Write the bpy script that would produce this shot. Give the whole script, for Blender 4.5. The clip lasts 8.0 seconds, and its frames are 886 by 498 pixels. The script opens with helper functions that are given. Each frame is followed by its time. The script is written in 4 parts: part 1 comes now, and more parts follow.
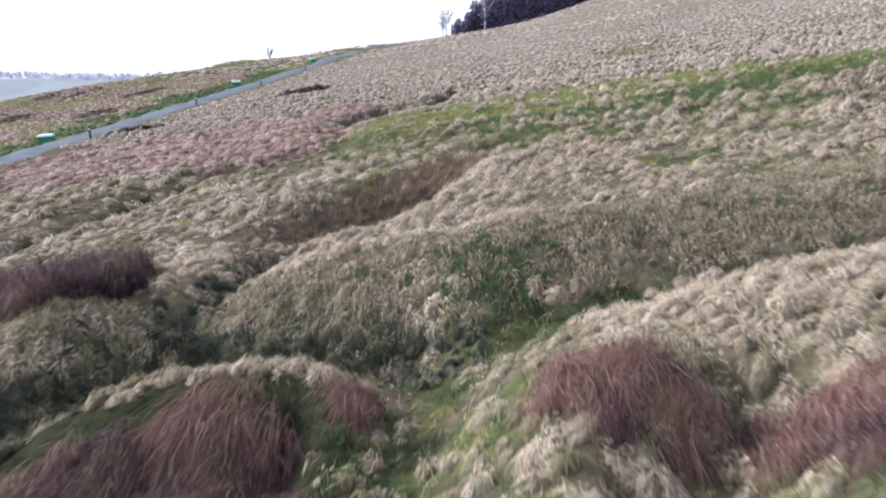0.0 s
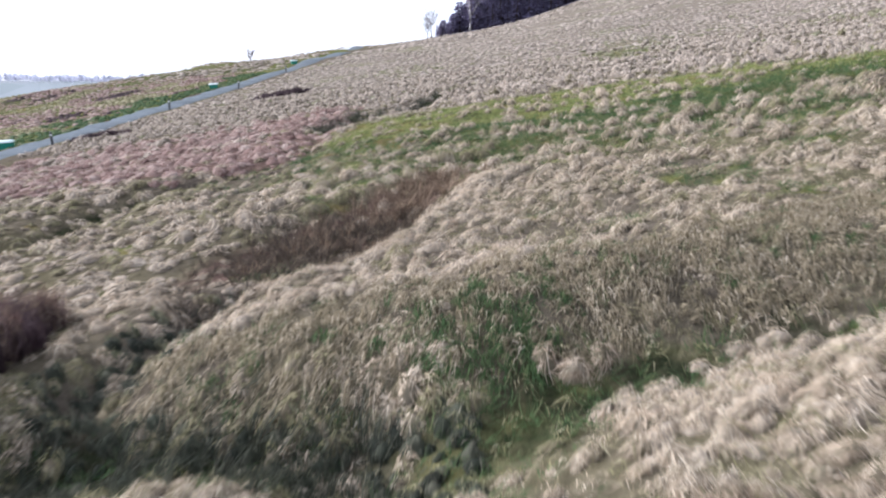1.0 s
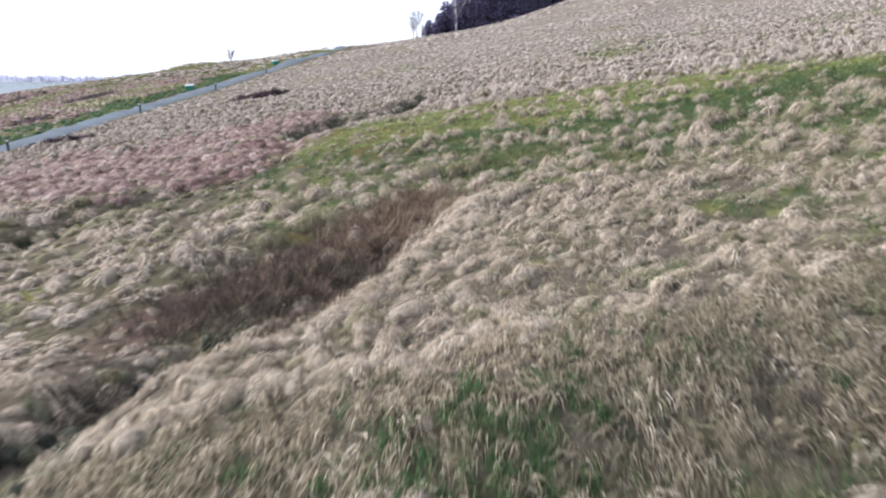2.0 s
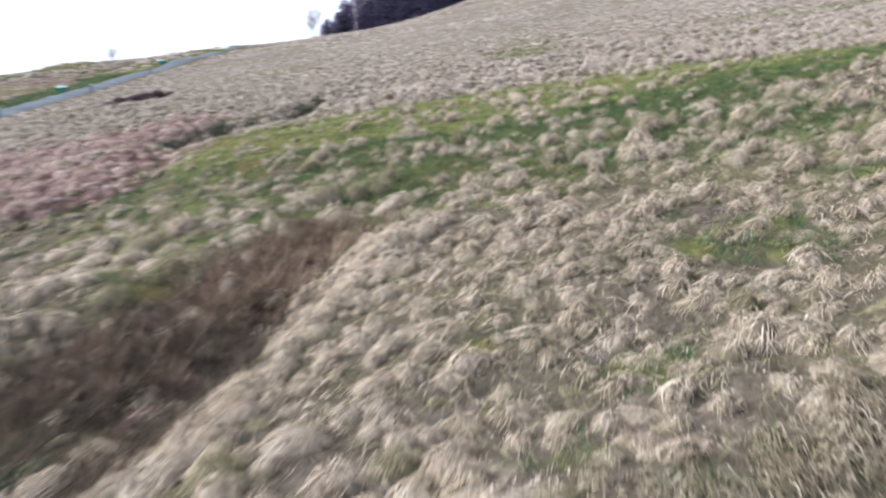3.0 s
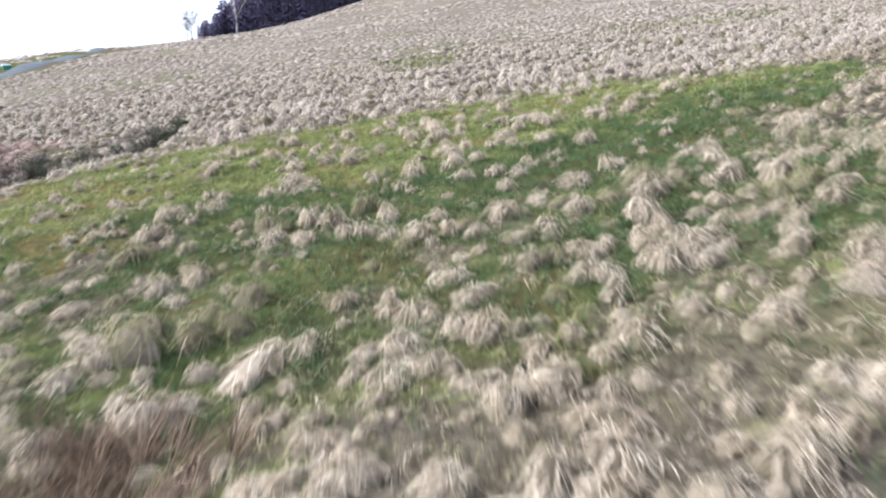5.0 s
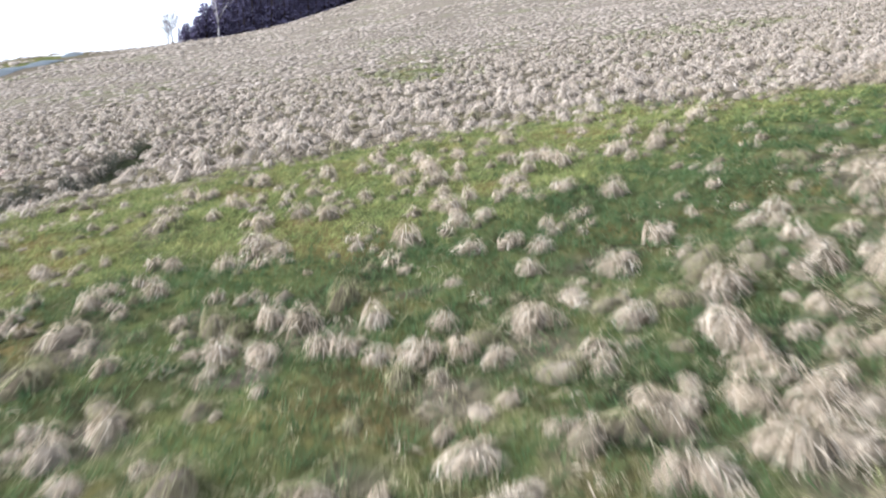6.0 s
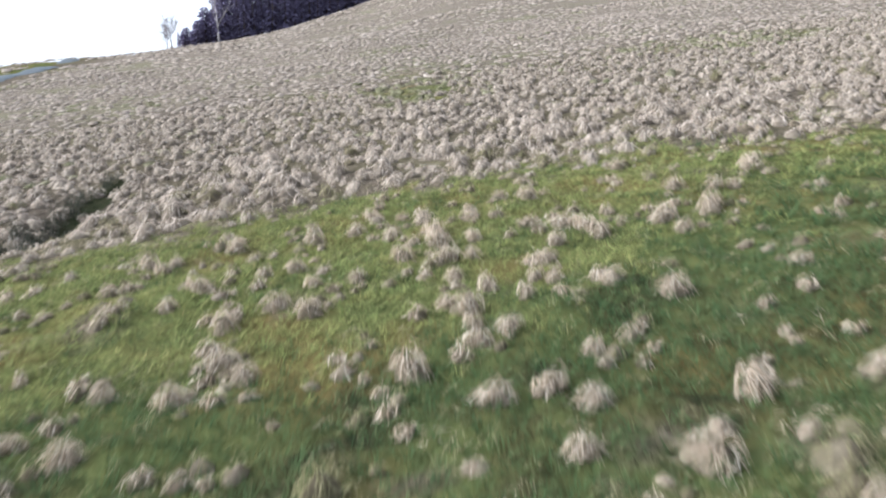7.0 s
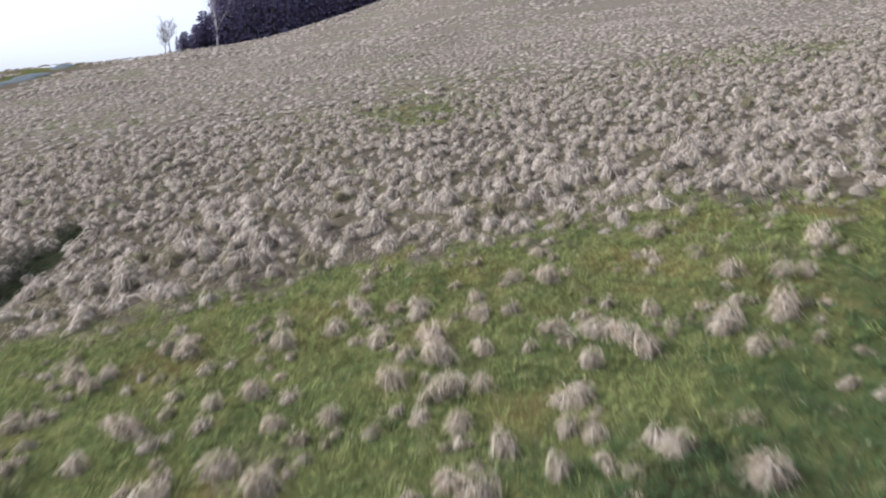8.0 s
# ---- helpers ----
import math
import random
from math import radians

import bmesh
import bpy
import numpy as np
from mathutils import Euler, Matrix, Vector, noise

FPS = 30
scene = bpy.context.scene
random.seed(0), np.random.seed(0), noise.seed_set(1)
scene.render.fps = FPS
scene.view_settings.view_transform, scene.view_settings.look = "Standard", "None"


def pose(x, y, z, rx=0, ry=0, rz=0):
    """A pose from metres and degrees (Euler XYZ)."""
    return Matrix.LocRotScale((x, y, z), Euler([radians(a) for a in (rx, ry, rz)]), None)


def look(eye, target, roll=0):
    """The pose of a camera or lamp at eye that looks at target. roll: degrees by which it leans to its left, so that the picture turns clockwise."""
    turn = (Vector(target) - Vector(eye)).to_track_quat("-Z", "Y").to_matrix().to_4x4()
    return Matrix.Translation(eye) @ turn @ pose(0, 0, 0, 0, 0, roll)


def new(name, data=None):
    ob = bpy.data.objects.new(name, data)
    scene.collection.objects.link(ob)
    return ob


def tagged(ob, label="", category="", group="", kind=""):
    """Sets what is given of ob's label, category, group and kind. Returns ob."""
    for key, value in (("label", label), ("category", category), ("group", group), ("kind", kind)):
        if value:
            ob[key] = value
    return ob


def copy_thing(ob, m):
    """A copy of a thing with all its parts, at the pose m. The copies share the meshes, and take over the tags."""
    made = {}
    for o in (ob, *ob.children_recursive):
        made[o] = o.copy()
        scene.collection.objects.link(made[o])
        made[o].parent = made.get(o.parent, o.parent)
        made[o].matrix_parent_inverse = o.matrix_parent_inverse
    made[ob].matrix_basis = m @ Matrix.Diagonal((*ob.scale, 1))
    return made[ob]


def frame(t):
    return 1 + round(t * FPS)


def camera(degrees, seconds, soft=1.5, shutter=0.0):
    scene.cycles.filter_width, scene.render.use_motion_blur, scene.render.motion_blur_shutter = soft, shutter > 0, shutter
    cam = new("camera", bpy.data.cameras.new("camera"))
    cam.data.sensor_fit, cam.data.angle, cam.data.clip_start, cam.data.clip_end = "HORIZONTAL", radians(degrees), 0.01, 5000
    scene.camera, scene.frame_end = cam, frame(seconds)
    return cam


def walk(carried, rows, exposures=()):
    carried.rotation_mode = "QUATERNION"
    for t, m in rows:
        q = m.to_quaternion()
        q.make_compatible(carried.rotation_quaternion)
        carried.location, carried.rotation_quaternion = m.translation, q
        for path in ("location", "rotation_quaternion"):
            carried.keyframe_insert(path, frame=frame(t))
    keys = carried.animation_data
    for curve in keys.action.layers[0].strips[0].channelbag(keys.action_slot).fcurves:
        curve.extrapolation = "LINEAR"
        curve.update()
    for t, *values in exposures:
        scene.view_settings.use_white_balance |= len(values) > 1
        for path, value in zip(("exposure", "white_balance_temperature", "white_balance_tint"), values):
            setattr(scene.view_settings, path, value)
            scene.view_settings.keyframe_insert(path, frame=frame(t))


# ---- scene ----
cam = camera(64.7, 8.0, 2.0, 0.8)
METRES, EYE, TILT, LEAN, TURN = 25.0, 4.0, -13.6, 0.0, 0.0
ROWS = [
    (0.0, 0.0, 0.0, 0.0, -0.0, 0.0, -0.0),
    (0.5, 0.0011, 0.0508, 0.0125, -0.16, 0.11, 0.04),
    (1.0, 0.003, 0.104, 0.0259, -1.13, 0.17, 0.31),
    (2.5, 0.0122, 0.2764, 0.071, -4.0, 0.21, 1.05),
    (3.0, 0.0168, 0.3361, 0.086, -9.77, 0.03, 2.49),
    (3.5, 0.0228, 0.3954, 0.1018, -14.61, -0.2, 3.64),
    (4.0, 0.0315, 0.4551, 0.1186, -17.15, -0.32, 4.21),
    (5.5, 0.0723, 0.6259, 0.195, -18.74, -0.19, 4.55),
    (6.0, 0.0884, 0.681, 0.223, -19.44, -0.18, 4.71),
    (6.5, 0.1068, 0.7361, 0.2544, -19.34, -0.09, 4.65),
    (7.0, 0.1271, 0.7914, 0.2884, -19.25, -0.02, 4.58),
    (7.5, 0.1492, 0.8463, 0.323, -19.13, 0.01, 4.56),
    (8.0, 0.1726, 0.9021, 0.3585, -19.04, 0.03, 4.49),
]
walk(cam, [(t, pose(0, 0, EYE, TILT, LEAN, TURN) @ pose(METRES * x, METRES * y, METRES * z, 90 + pitch, roll, yaw)) for t, x, y, z, yaw, pitch, roll in ROWS],
     [(0.0, 1.29, 5400, 15), (3.0, 1.31, 5400, 13), (5.5, 1.56, 5360, 11), (6.5, 1.46, 5380, 10), (7.0, 1.28, 5400, 10), (8.0, 0.87, 5380, 13)])

# world and sun
world = bpy.data.worlds.new("overcast_sky")
scene.world = world
world.use_nodes = True
wn, wl = world.node_tree.nodes, world.node_tree.links
sky = wn.new("ShaderNodeTexSky")
sky.sky_type = "NISHITA"
sky.sun_disc = False
SUN_ELEV, SUN_AZ = 31.0, -68.0          # degrees; azimuth from +y towards +x
sky.sun_elevation, sky.sun_rotation = radians(SUN_ELEV), radians(SUN_AZ)
sky.air_density, sky.dust_density, sky.ozone_density = 1.0, 4.0, 1.0
soft_sky = wn.new("ShaderNodeHueSaturation")
soft_sky.inputs["Saturation"].default_value = 0.35
wl.new(sky.outputs[0], soft_sky.inputs["Color"])
veil = wn.new("ShaderNodeMix")             # an even layer of thin high cloud
veil.data_type, veil.blend_type = "RGBA", "ADD"
veil.inputs[0].default_value = 1.0
veil.inputs[7].default_value = (3.9, 3.8, 3.75, 1)
wl.new(soft_sky.outputs[0], veil.inputs[6])
wl.new(veil.outputs[2], wn["Background"].inputs["Color"])
wn["Background"].inputs["Strength"].default_value = 0.083
sun = new("sun", bpy.data.lights.new("sun", "SUN"))
sun.data.energy, sun.data.angle, sun.data.color = 3.5, radians(10), (1.0, 0.92, 0.81)
sa, se = radians(SUN_AZ), radians(SUN_ELEV)
sun.matrix_world = look((0, 0, 60), (-math.sin(sa) * math.cos(se), -math.cos(sa) * math.cos(se), 60 - math.sin(se)))


# ---- materials ----
def material(name, rough=0.9):
    m = bpy.data.materials.new(name)
    m.use_nodes = True
    n, l = m.node_tree.nodes, m.node_tree.links
    b = n["Principled BSDF"]
    b.inputs["Roughness"].default_value = rough
    b.inputs["Specular IOR Level"].default_value = 0.2
    return m, n, l, b


def ramp(n, l, source, stops):
    r = n.new("ShaderNodeValToRGB")
    e = r.color_ramp.elements
    while len(e) < len(stops):
        e.new(0.5)
    for k, (p, c) in enumerate(stops):
        e[k].position, e[k].color = p, (*c, 1)
    l.new(source, r.inputs[0])
    return r.outputs[0]


def blend(n, l, fac, a, b, mode="MIX"):
    m = n.new("ShaderNodeMix")
    m.data_type, m.blend_type = "RGBA", mode
    for k, v in ((0, fac), (6, a), (7, b)):
        if hasattr(v, "links"):
            l.new(v, m.inputs[k])
        else:
            m.inputs[k].default_value = v if k == 0 else (*v, 1)
    return m.outputs[2]


def texture_noise(n, l, scale, detail=4.0, rough=0.6, stretch=None):
    g = n.new("ShaderNodeNewGeometry")
    t = n.new("ShaderNodeTexNoise")
    t.inputs["Scale"].default_value, t.inputs["Detail"].default_value, t.inputs["Roughness"].default_value = scale, detail, rough
    if stretch:
        mp = n.new("ShaderNodeMapping")
        mp.inputs["Scale"].default_value = stretch
        l.new(g.outputs["Position"], mp.inputs[0])
        l.new(mp.outputs[0], t.inputs[0])
    else:
        l.new(g.outputs["Position"], t.inputs[0])
    return t.outputs[0]


def math_node(n, l, op, a, b=0.0, clamp=False):
    m = n.new("ShaderNodeMath")
    m.operation, m.use_clamp = op, clamp
    for k, v in ((0, a), (1, b)):
        if hasattr(v, "links"):
            l.new(v, m.inputs[k])
        else:
            m.inputs[k].default_value = v
    return m.outputs[0]


def bump(n, l, b, height, strength, dist):
    k = n.new("ShaderNodeBump")
    k.inputs["Strength"].default_value, k.inputs["Distance"].default_value = strength, dist
    l.new(height, k.inputs["Height"])
    l.new(k.outputs[0], b.inputs["Normal"])


def grass_material(name, stops, tint, tint_amount, rough=0.85):
    """Blades: a colour for each blade out of stops, patches of tint at half a metre and finer."""
    m, n, l, b = material(name, rough)
    b.inputs["Specular IOR Level"].default_value = 0.06
    g = n.new("ShaderNodeNewGeometry")
    c = ramp(n, l, g.outputs["Random Per Island"], stops)
    big = math_node(n, l, "MULTIPLY_ADD", texture_noise(n, l, 1.7, 3.0), 2.6)
    n[-1].inputs[2].default_value = -0.95
    n[-1].use_clamp = True
    c = blend(n, l, math_node(n, l, "MULTIPLY", big, tint_amount), c, tint)
    fine = ramp(n, l, texture_noise(n, l, 9.0, 2.0), ((0.25, (0.58, 0.56, 0.54)), (0.75, (0.96, 0.96, 0.96))))
    c = blend(n, l, 1.0, c, fine, "MULTIPLY")
    l.new(c, b.inputs["Base Color"])
    thin = n.new("ShaderNodeBsdfTranslucent")
    l.new(c, thin.inputs["Color"])
    mix = n.new("ShaderNodeMixShader")
    mix.inputs[0].default_value = 0.3
    l.new(b.outputs[0], mix.inputs[1])
    l.new(thin.outputs[0], mix.inputs[2])
    l.new(mix.outputs[0], n["Material Output"].inputs["Surface"])
    return m


straw_mat = grass_material("straw_grass", ((0.0, (0.15, 0.115, 0.08)), (0.3, (0.42, 0.345, 0.25)), (0.65, (0.68, 0.575, 0.43)), (1.0, (0.82, 0.725, 0.58))), (0.40, 0.295, 0.20), 0.6)
grey_straw_mat = grass_material("bleached_straw_grass", ((0.0, (0.20, 0.16, 0.12)), (0.3, (0.46, 0.385, 0.305)), (0.65, (0.71, 0.62, 0.51)), (1.0, (0.83, 0.75, 0.64))), (0.46, 0.365, 0.295), 0.5)
pale_far_mat = grass_material("far_straw_grass", ((0.0, (0.28, 0.23, 0.185)), (0.5, (0.42, 0.355, 0.295)), (1.0, (0.54, 0.47, 0.40))), (0.29, 0.255, 0.18), 0.6)
olive_mat = grass_material("olive_grass", ((0.0, (0.13, 0.12, 0.06)), (0.4, (0.27, 0.24, 0.13)), (0.8, (0.42, 0.37, 0.23)), (1.0, (0.54, 0.48, 0.33))), (0.18, 0.19, 0.07), 0.6)
green_mat = grass_material("green_grass", ((0.0, (0.11, 0.155, 0.05)), (0.5, (0.225, 0.28, 0.095)), (0.9, (0.34, 0.355, 0.135)), (1.0, (0.45, 0.40, 0.19))), (0.30, 0.265, 0.09), 0.6)
heather_mat = grass_material("dark_heather", ((0.0, (0.03, 0.02, 0.024)), (0.6, (0.075, 0.05, 0.055)), (1.0, (0.15, 0.105, 0.105))), (0.05, 0.03, 0.035), 0.5)
# near-black green: the gully's shade is put into this colour
shaded_gully_mat = grass_material("shaded_gully_rush", ((0.0, (0.026, 0.029, 0.023)), (0.6, (0.058, 0.064, 0.046)), (1.0, (0.18, 0.172, 0.125))), (0.05, 0.06, 0.035), 0.5)
lush_mat = grass_material("lush_grass", ((0.0, (0.034, 0.068, 0.03)), (0.5, (0.064, 0.115, 0.045)), (0.9, (0.12, 0.168, 0.068)), (1.0, (0.27, 0.255, 0.135))), (0.09, 0.128, 0.048), 0.6)
red_mat = grass_material("red_moor_grass", ((0.0, (0.075, 0.04, 0.038)), (0.4, (0.18, 0.092, 0.078)), (0.8, (0.31, 0.19, 0.155)), (1.0, (0.45, 0.335, 0.28))), (0.16, 0.08, 0.08), 0.5)
knoll_mat = grass_material("knoll_grass", ((0.0, (0.12, 0.10, 0.065)), (0.5, (0.33, 0.275, 0.18)), (0.85, (0.53, 0.45, 0.32)), (1.0, (0.70, 0.61, 0.47))), (0.22, 0.185, 0.11), 0.6)
# matted thatch, darkened so tussock hearts and gaps look shaded
shaded_thatch_mat = grass_material("shaded_thatch", ((0.0, (0.11, 0.088, 0.06)), (0.6, (0.20, 0.165, 0.12)), (1.0, (0.31, 0.26, 0.20))), (0.14, 0.13, 0.075), 0.6, 1.0)
dull_olive_mat = grass_material("dull_olive_grass", ((0.0, (0.13, 0.125, 0.07)), (0.5, (0.25, 0.235, 0.14)), (1.0, (0.40, 0.365, 0.25))), (0.17, 0.19, 0.09), 0.6)
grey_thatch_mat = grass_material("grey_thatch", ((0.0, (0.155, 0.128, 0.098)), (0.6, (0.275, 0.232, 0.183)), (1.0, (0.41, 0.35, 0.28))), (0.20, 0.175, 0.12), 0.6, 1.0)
tan_mat = grass_material("tan_grass", ((0.0, (0.18, 0.13, 0.088)), (0.3, (0.46, 0.37, 0.27)), (0.7, (0.71, 0.61, 0.475)), (1.0, (0.84, 0.755, 0.63))), (0.48, 0.35, 0.23), 0.5)
belt_mat = grass_material("belt_grass", ((0.0, (0.15, 0.098, 0.082)), (0.4, (0.31, 0.22, 0.185)), (0.8, (0.46, 0.355, 0.30)), (1.0, (0.58, 0.49, 0.42))), (0.26, 0.15, 0.13), 0.65)
brown_mat = grass_material("brown_rush", ((0.0, (0.085, 0.058, 0.04)), (0.5, (0.195, 0.137, 0.094)), (1.0, (0.38, 0.295, 0.20))), (0.10, 0.068, 0.053), 0.5)

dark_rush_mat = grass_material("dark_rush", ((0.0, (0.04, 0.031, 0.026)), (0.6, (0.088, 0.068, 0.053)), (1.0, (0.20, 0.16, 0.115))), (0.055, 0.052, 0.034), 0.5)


def ground_material():
    m, n, l, b = material("hill_turf", 1.0)
    b.inputs["Specular IOR Level"].default_value = 0.0
    veg = n.new("ShaderNodeVertexColor")
    veg.layer_name = "veg"
    sep = n.new("ShaderNodeSeparateColor")
    l.new(veg.outputs[0], sep.inputs[0])
    fine = texture_noise(n, l, 6.0, 5.0, 0.7)
    mid = texture_noise(n, l, 1.1, 4.0, 0.6)
    wide = texture_noise(n, l, 0.16, 3.0, 0.6)
    straw = ramp(n, l, fine, ((0.25, (0.09, 0.072, 0.05)), (0.5, (0.19, 0.155, 0.117)), (0.75, (0.34, 0.285, 0.225))))
    straw = blend(n, l, ramp(n, l, wide, ((0.4, (0, 0, 0)), (0.7, (0.75, 0.75, 0.75)))), straw, (0.24, 0.215, 0.11))
    green = ramp(n, l, mid, ((0.25, (0.07, 0.095, 0.036)), (0.5, (0.135, 0.16, 0.058)), (0.75, (0.24, 0.225, 0.085))))
    green = blend(n, l, ramp(n, l, fine, ((0.3, (0.0, 0.0, 0.0)), (0.8, (0.4, 0.4, 0.4)))), green, (0.18, 0.15, 0.055))
    ochre = math_node(n, l, "MULTIPLY", ramp(n, l, texture_noise(n, l, 0.35, 2.0), ((0.52, (0, 0, 0)), (0.68, (0.55, 0.55, 0.55)))), 1.0)
    green = blend(n, l, ochre, green, (0.27, 0.175, 0.07))
    red = ramp(n, l, fine, ((0.25, (0.12, 0.075, 0.06)), (0.55, (0.25, 0.17, 0.135)), (0.8, (0.40, 0.30, 0.24))))
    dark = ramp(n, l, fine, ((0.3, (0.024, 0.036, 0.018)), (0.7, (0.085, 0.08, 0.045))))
    ragged = math_node(n, l, "MULTIPLY_ADD", mid, 1.0)
    n[-1].inputs[2].default_value = -0.5

    def edge(channel):
        s = math_node(n, l, "ADD", sep.outputs[channel], ragged)
        return ramp(n, l, s, ((0.35, (0, 0, 0)), (0.65, (1, 1, 1))))
    # turf tones multiplied down: shade between the tussocks put into the ground
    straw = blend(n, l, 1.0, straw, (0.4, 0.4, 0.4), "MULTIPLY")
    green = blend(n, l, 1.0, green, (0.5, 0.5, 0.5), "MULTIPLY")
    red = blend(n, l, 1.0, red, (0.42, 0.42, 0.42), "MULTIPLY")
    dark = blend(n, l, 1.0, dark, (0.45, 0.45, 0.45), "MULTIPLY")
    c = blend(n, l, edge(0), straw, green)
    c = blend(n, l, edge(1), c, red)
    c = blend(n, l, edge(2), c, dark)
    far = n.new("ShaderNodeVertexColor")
    far.layer_name = "hazed_fields"
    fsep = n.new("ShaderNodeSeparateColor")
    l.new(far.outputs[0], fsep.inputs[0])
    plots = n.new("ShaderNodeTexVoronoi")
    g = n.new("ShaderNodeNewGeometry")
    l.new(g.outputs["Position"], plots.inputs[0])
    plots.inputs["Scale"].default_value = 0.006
    # grey-blue distance haze is put into these field colours
    hazed_fields = ramp(n, l, plots.outputs["Color"], ((0.2, (0.17, 0.19, 0.19)), (0.6, (0.215, 0.23, 0.235)), (0.9, (0.26, 0.265, 0.265))))
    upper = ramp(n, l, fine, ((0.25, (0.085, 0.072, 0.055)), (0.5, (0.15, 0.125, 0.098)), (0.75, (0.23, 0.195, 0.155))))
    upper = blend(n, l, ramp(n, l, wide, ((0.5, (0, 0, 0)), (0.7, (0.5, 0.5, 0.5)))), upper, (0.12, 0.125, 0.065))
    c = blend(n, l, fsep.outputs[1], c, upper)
    c = blend(n, l, fsep.outputs[0], c, hazed_fields)
    l.new(c, b.inputs["Base Color"])
    lumps = n.new("ShaderNodeTexVoronoi")
    lumps.inputs["Scale"].default_value = 2.3
    l.new(g.outputs["Position"], lumps.inputs[0])
    height = math_node(n, l, "ADD", math_node(n, l, "MULTIPLY", lumps.outputs["Distance"], -1.2), fine)
    bump(n, l, b, height, 0.8, 0.18)
    return m


turf_mat = ground_material()


def plain_material(name, dark, light, scale, rough=0.8, depth=0.01, metal=0.0, stretch=None):
    m, n, l, b = material(name, rough)
    t = texture_noise(n, l, scale, 5.0, 0.65, stretch)
    c = ramp(n, l, t, ((0.3, dark), (0.7, light)))
    w = ramp(n, l, texture_noise(n, l, scale * 0.13, 3.0), ((0.3, (0.8, 0.8, 0.8)), (0.7, (1.12, 1.12, 1.12))))
    l.new(blend(n, l, 1.0, c, w, "MULTIPLY"), b.inputs["Base Color"])
    b.inputs["Metallic"].default_value = metal
    bump(n, l, b, t, 0.5, depth)
    return m


asphalt_mat = plain_material("worn_asphalt", (0.085, 0.095, 0.10), (0.13, 0.142, 0.15), 5.0, 1.0, 0.01)
asphalt_mat.node_tree.nodes["Principled BSDF"].inputs["Specular IOR Level"].default_value = 0.0
post_mat = plain_material("weathered_post", (0.03, 0.035, 0.04), (0.09, 0.09, 0.09), 20.0)
band_mat = plain_material("white_band", (0.55, 0.55, 0.53), (0.75, 0.75, 0.72), 30.0)
bin_mat = plain_material("green_plastic", (0.02, 0.16, 0.11), (0.04, 0.24, 0.17), 9.0, 0.5)
lid_mat = plain_material("pale_lid", (0.5, 0.58, 0.54), (0.68, 0.74, 0.70), 9.0, 0.5)
bark_mat = plain_material("bark", (0.05, 0.04, 0.04), (0.14, 0.115, 0.10), 8.0, 0.95, 0.03, 0.0, (1, 1, 0.2))
birch_mat = plain_material("pale_bark", (0.24, 0.21, 0.20), (0.46, 0.43, 0.41), 6.0, 0.9, 0.02, 0.0, (1, 1, 0.4))
twig_mat = plain_material("twigs", (0.10, 0.075, 0.07), (0.20, 0.16, 0.15), 2.0, 0.95)
# far twigs paled to lilac-grey: haze painted into the colour
hazed_wood_mat = plain_material("hazed_far_twigs", (0.60, 0.59, 0.65), (0.74, 0.73, 0.78), 0.05, 1.0)
# needle tones lightened to violet, standing in for haze over the plantation
hazed_needle_mat = grass_material("needles", ((0.0, (0.18, 0.16, 0.27)), (0.6, (0.27, 0.24, 0.37)), (1.0, (0.36, 0.32, 0.45))), (0.23, 0.20, 0.31), 0.5)

# ---- the shape of the land ----
HILL = (1.035, 1.204, 1.407, -0.192, 7.854, -0.899, 0.164, -0.795, 0.79, -0.192)
rng = np.random.default_rng(7)


def smooth(a, b, v):
    t = np.clip((v - a) / (b - a), 0, 1)
    return t * t * (3 - 2 * t)


def ripple(x, y, wave, seed):
    """Smooth unevenness of about that wave length, in -1..1."""
    r = np.random.default_rng(seed)
    out = np.zeros_like(x)
    for k in range(7):
        a, w, p = r.uniform(0, 2 * math.pi), 2 * math.pi / (wave * r.uniform(0.6, 1.6)), r.uniform(0, 6.28)
        out = out + np.sin((x * math.cos(a) + y * math.sin(a)) * w + p)
    return out / 3.5


def off_line(x, y, line):
    """Distance to a line of points, and how far along it (0..1)."""
    best, along = np.full_like(x, 1e9), np.zeros_like(x)
    n = len(line) - 1
    for k in range(n):
        (ax, ay), (bx, by) = line[k], line[k + 1]
        dx, dy = bx - ax, by - ay
        t = np.clip(((x - ax) * dx + (y - ay) * dy) / (dx * dx + dy * dy), 0, 1)
        d = np.hypot(x - ax - t * dx, y - ay - t * dy)
        near = d < best
        best, along = np.where(near, d, best), np.where(near, (k + t) / n, along)
    return best, along


def fade_ends(u, a=0.12):
    return smooth(0, a, u) * smooth(0, a, 1 - u)


HOLLOW = ((11.0, 10.9), (7.5, 10.5), (5.0, 10.2), (3.3, 10.0), (2.1, 9.7), (0.8, 9.1), (0.0, 8.2), (-0.3, 6.8), (-0.7, 5.2), (-1.2, 1.5))
FOOT = ((0.5, 8.9), (-1.5, 9.2), (-3.0, 9.4), (-4.3, 9.3), (-5.5, 8.2), (-6.5, 6.0), (-7.5, 3.0))
NICK = ((-2.3, 14.9), (-3.3, 13.3), (-3.9, 11.6), (-4.3, 10.0))
TRENCH = ((2.3, 22.3), (1.0, 20.9), (-0.2, 19.4), (-1.3, 17.9), (-2.4, 16.6), (-3.6, 15.7), (-5.5, 15.0), (-8.0, 14.4), (-12.0, 13.0))
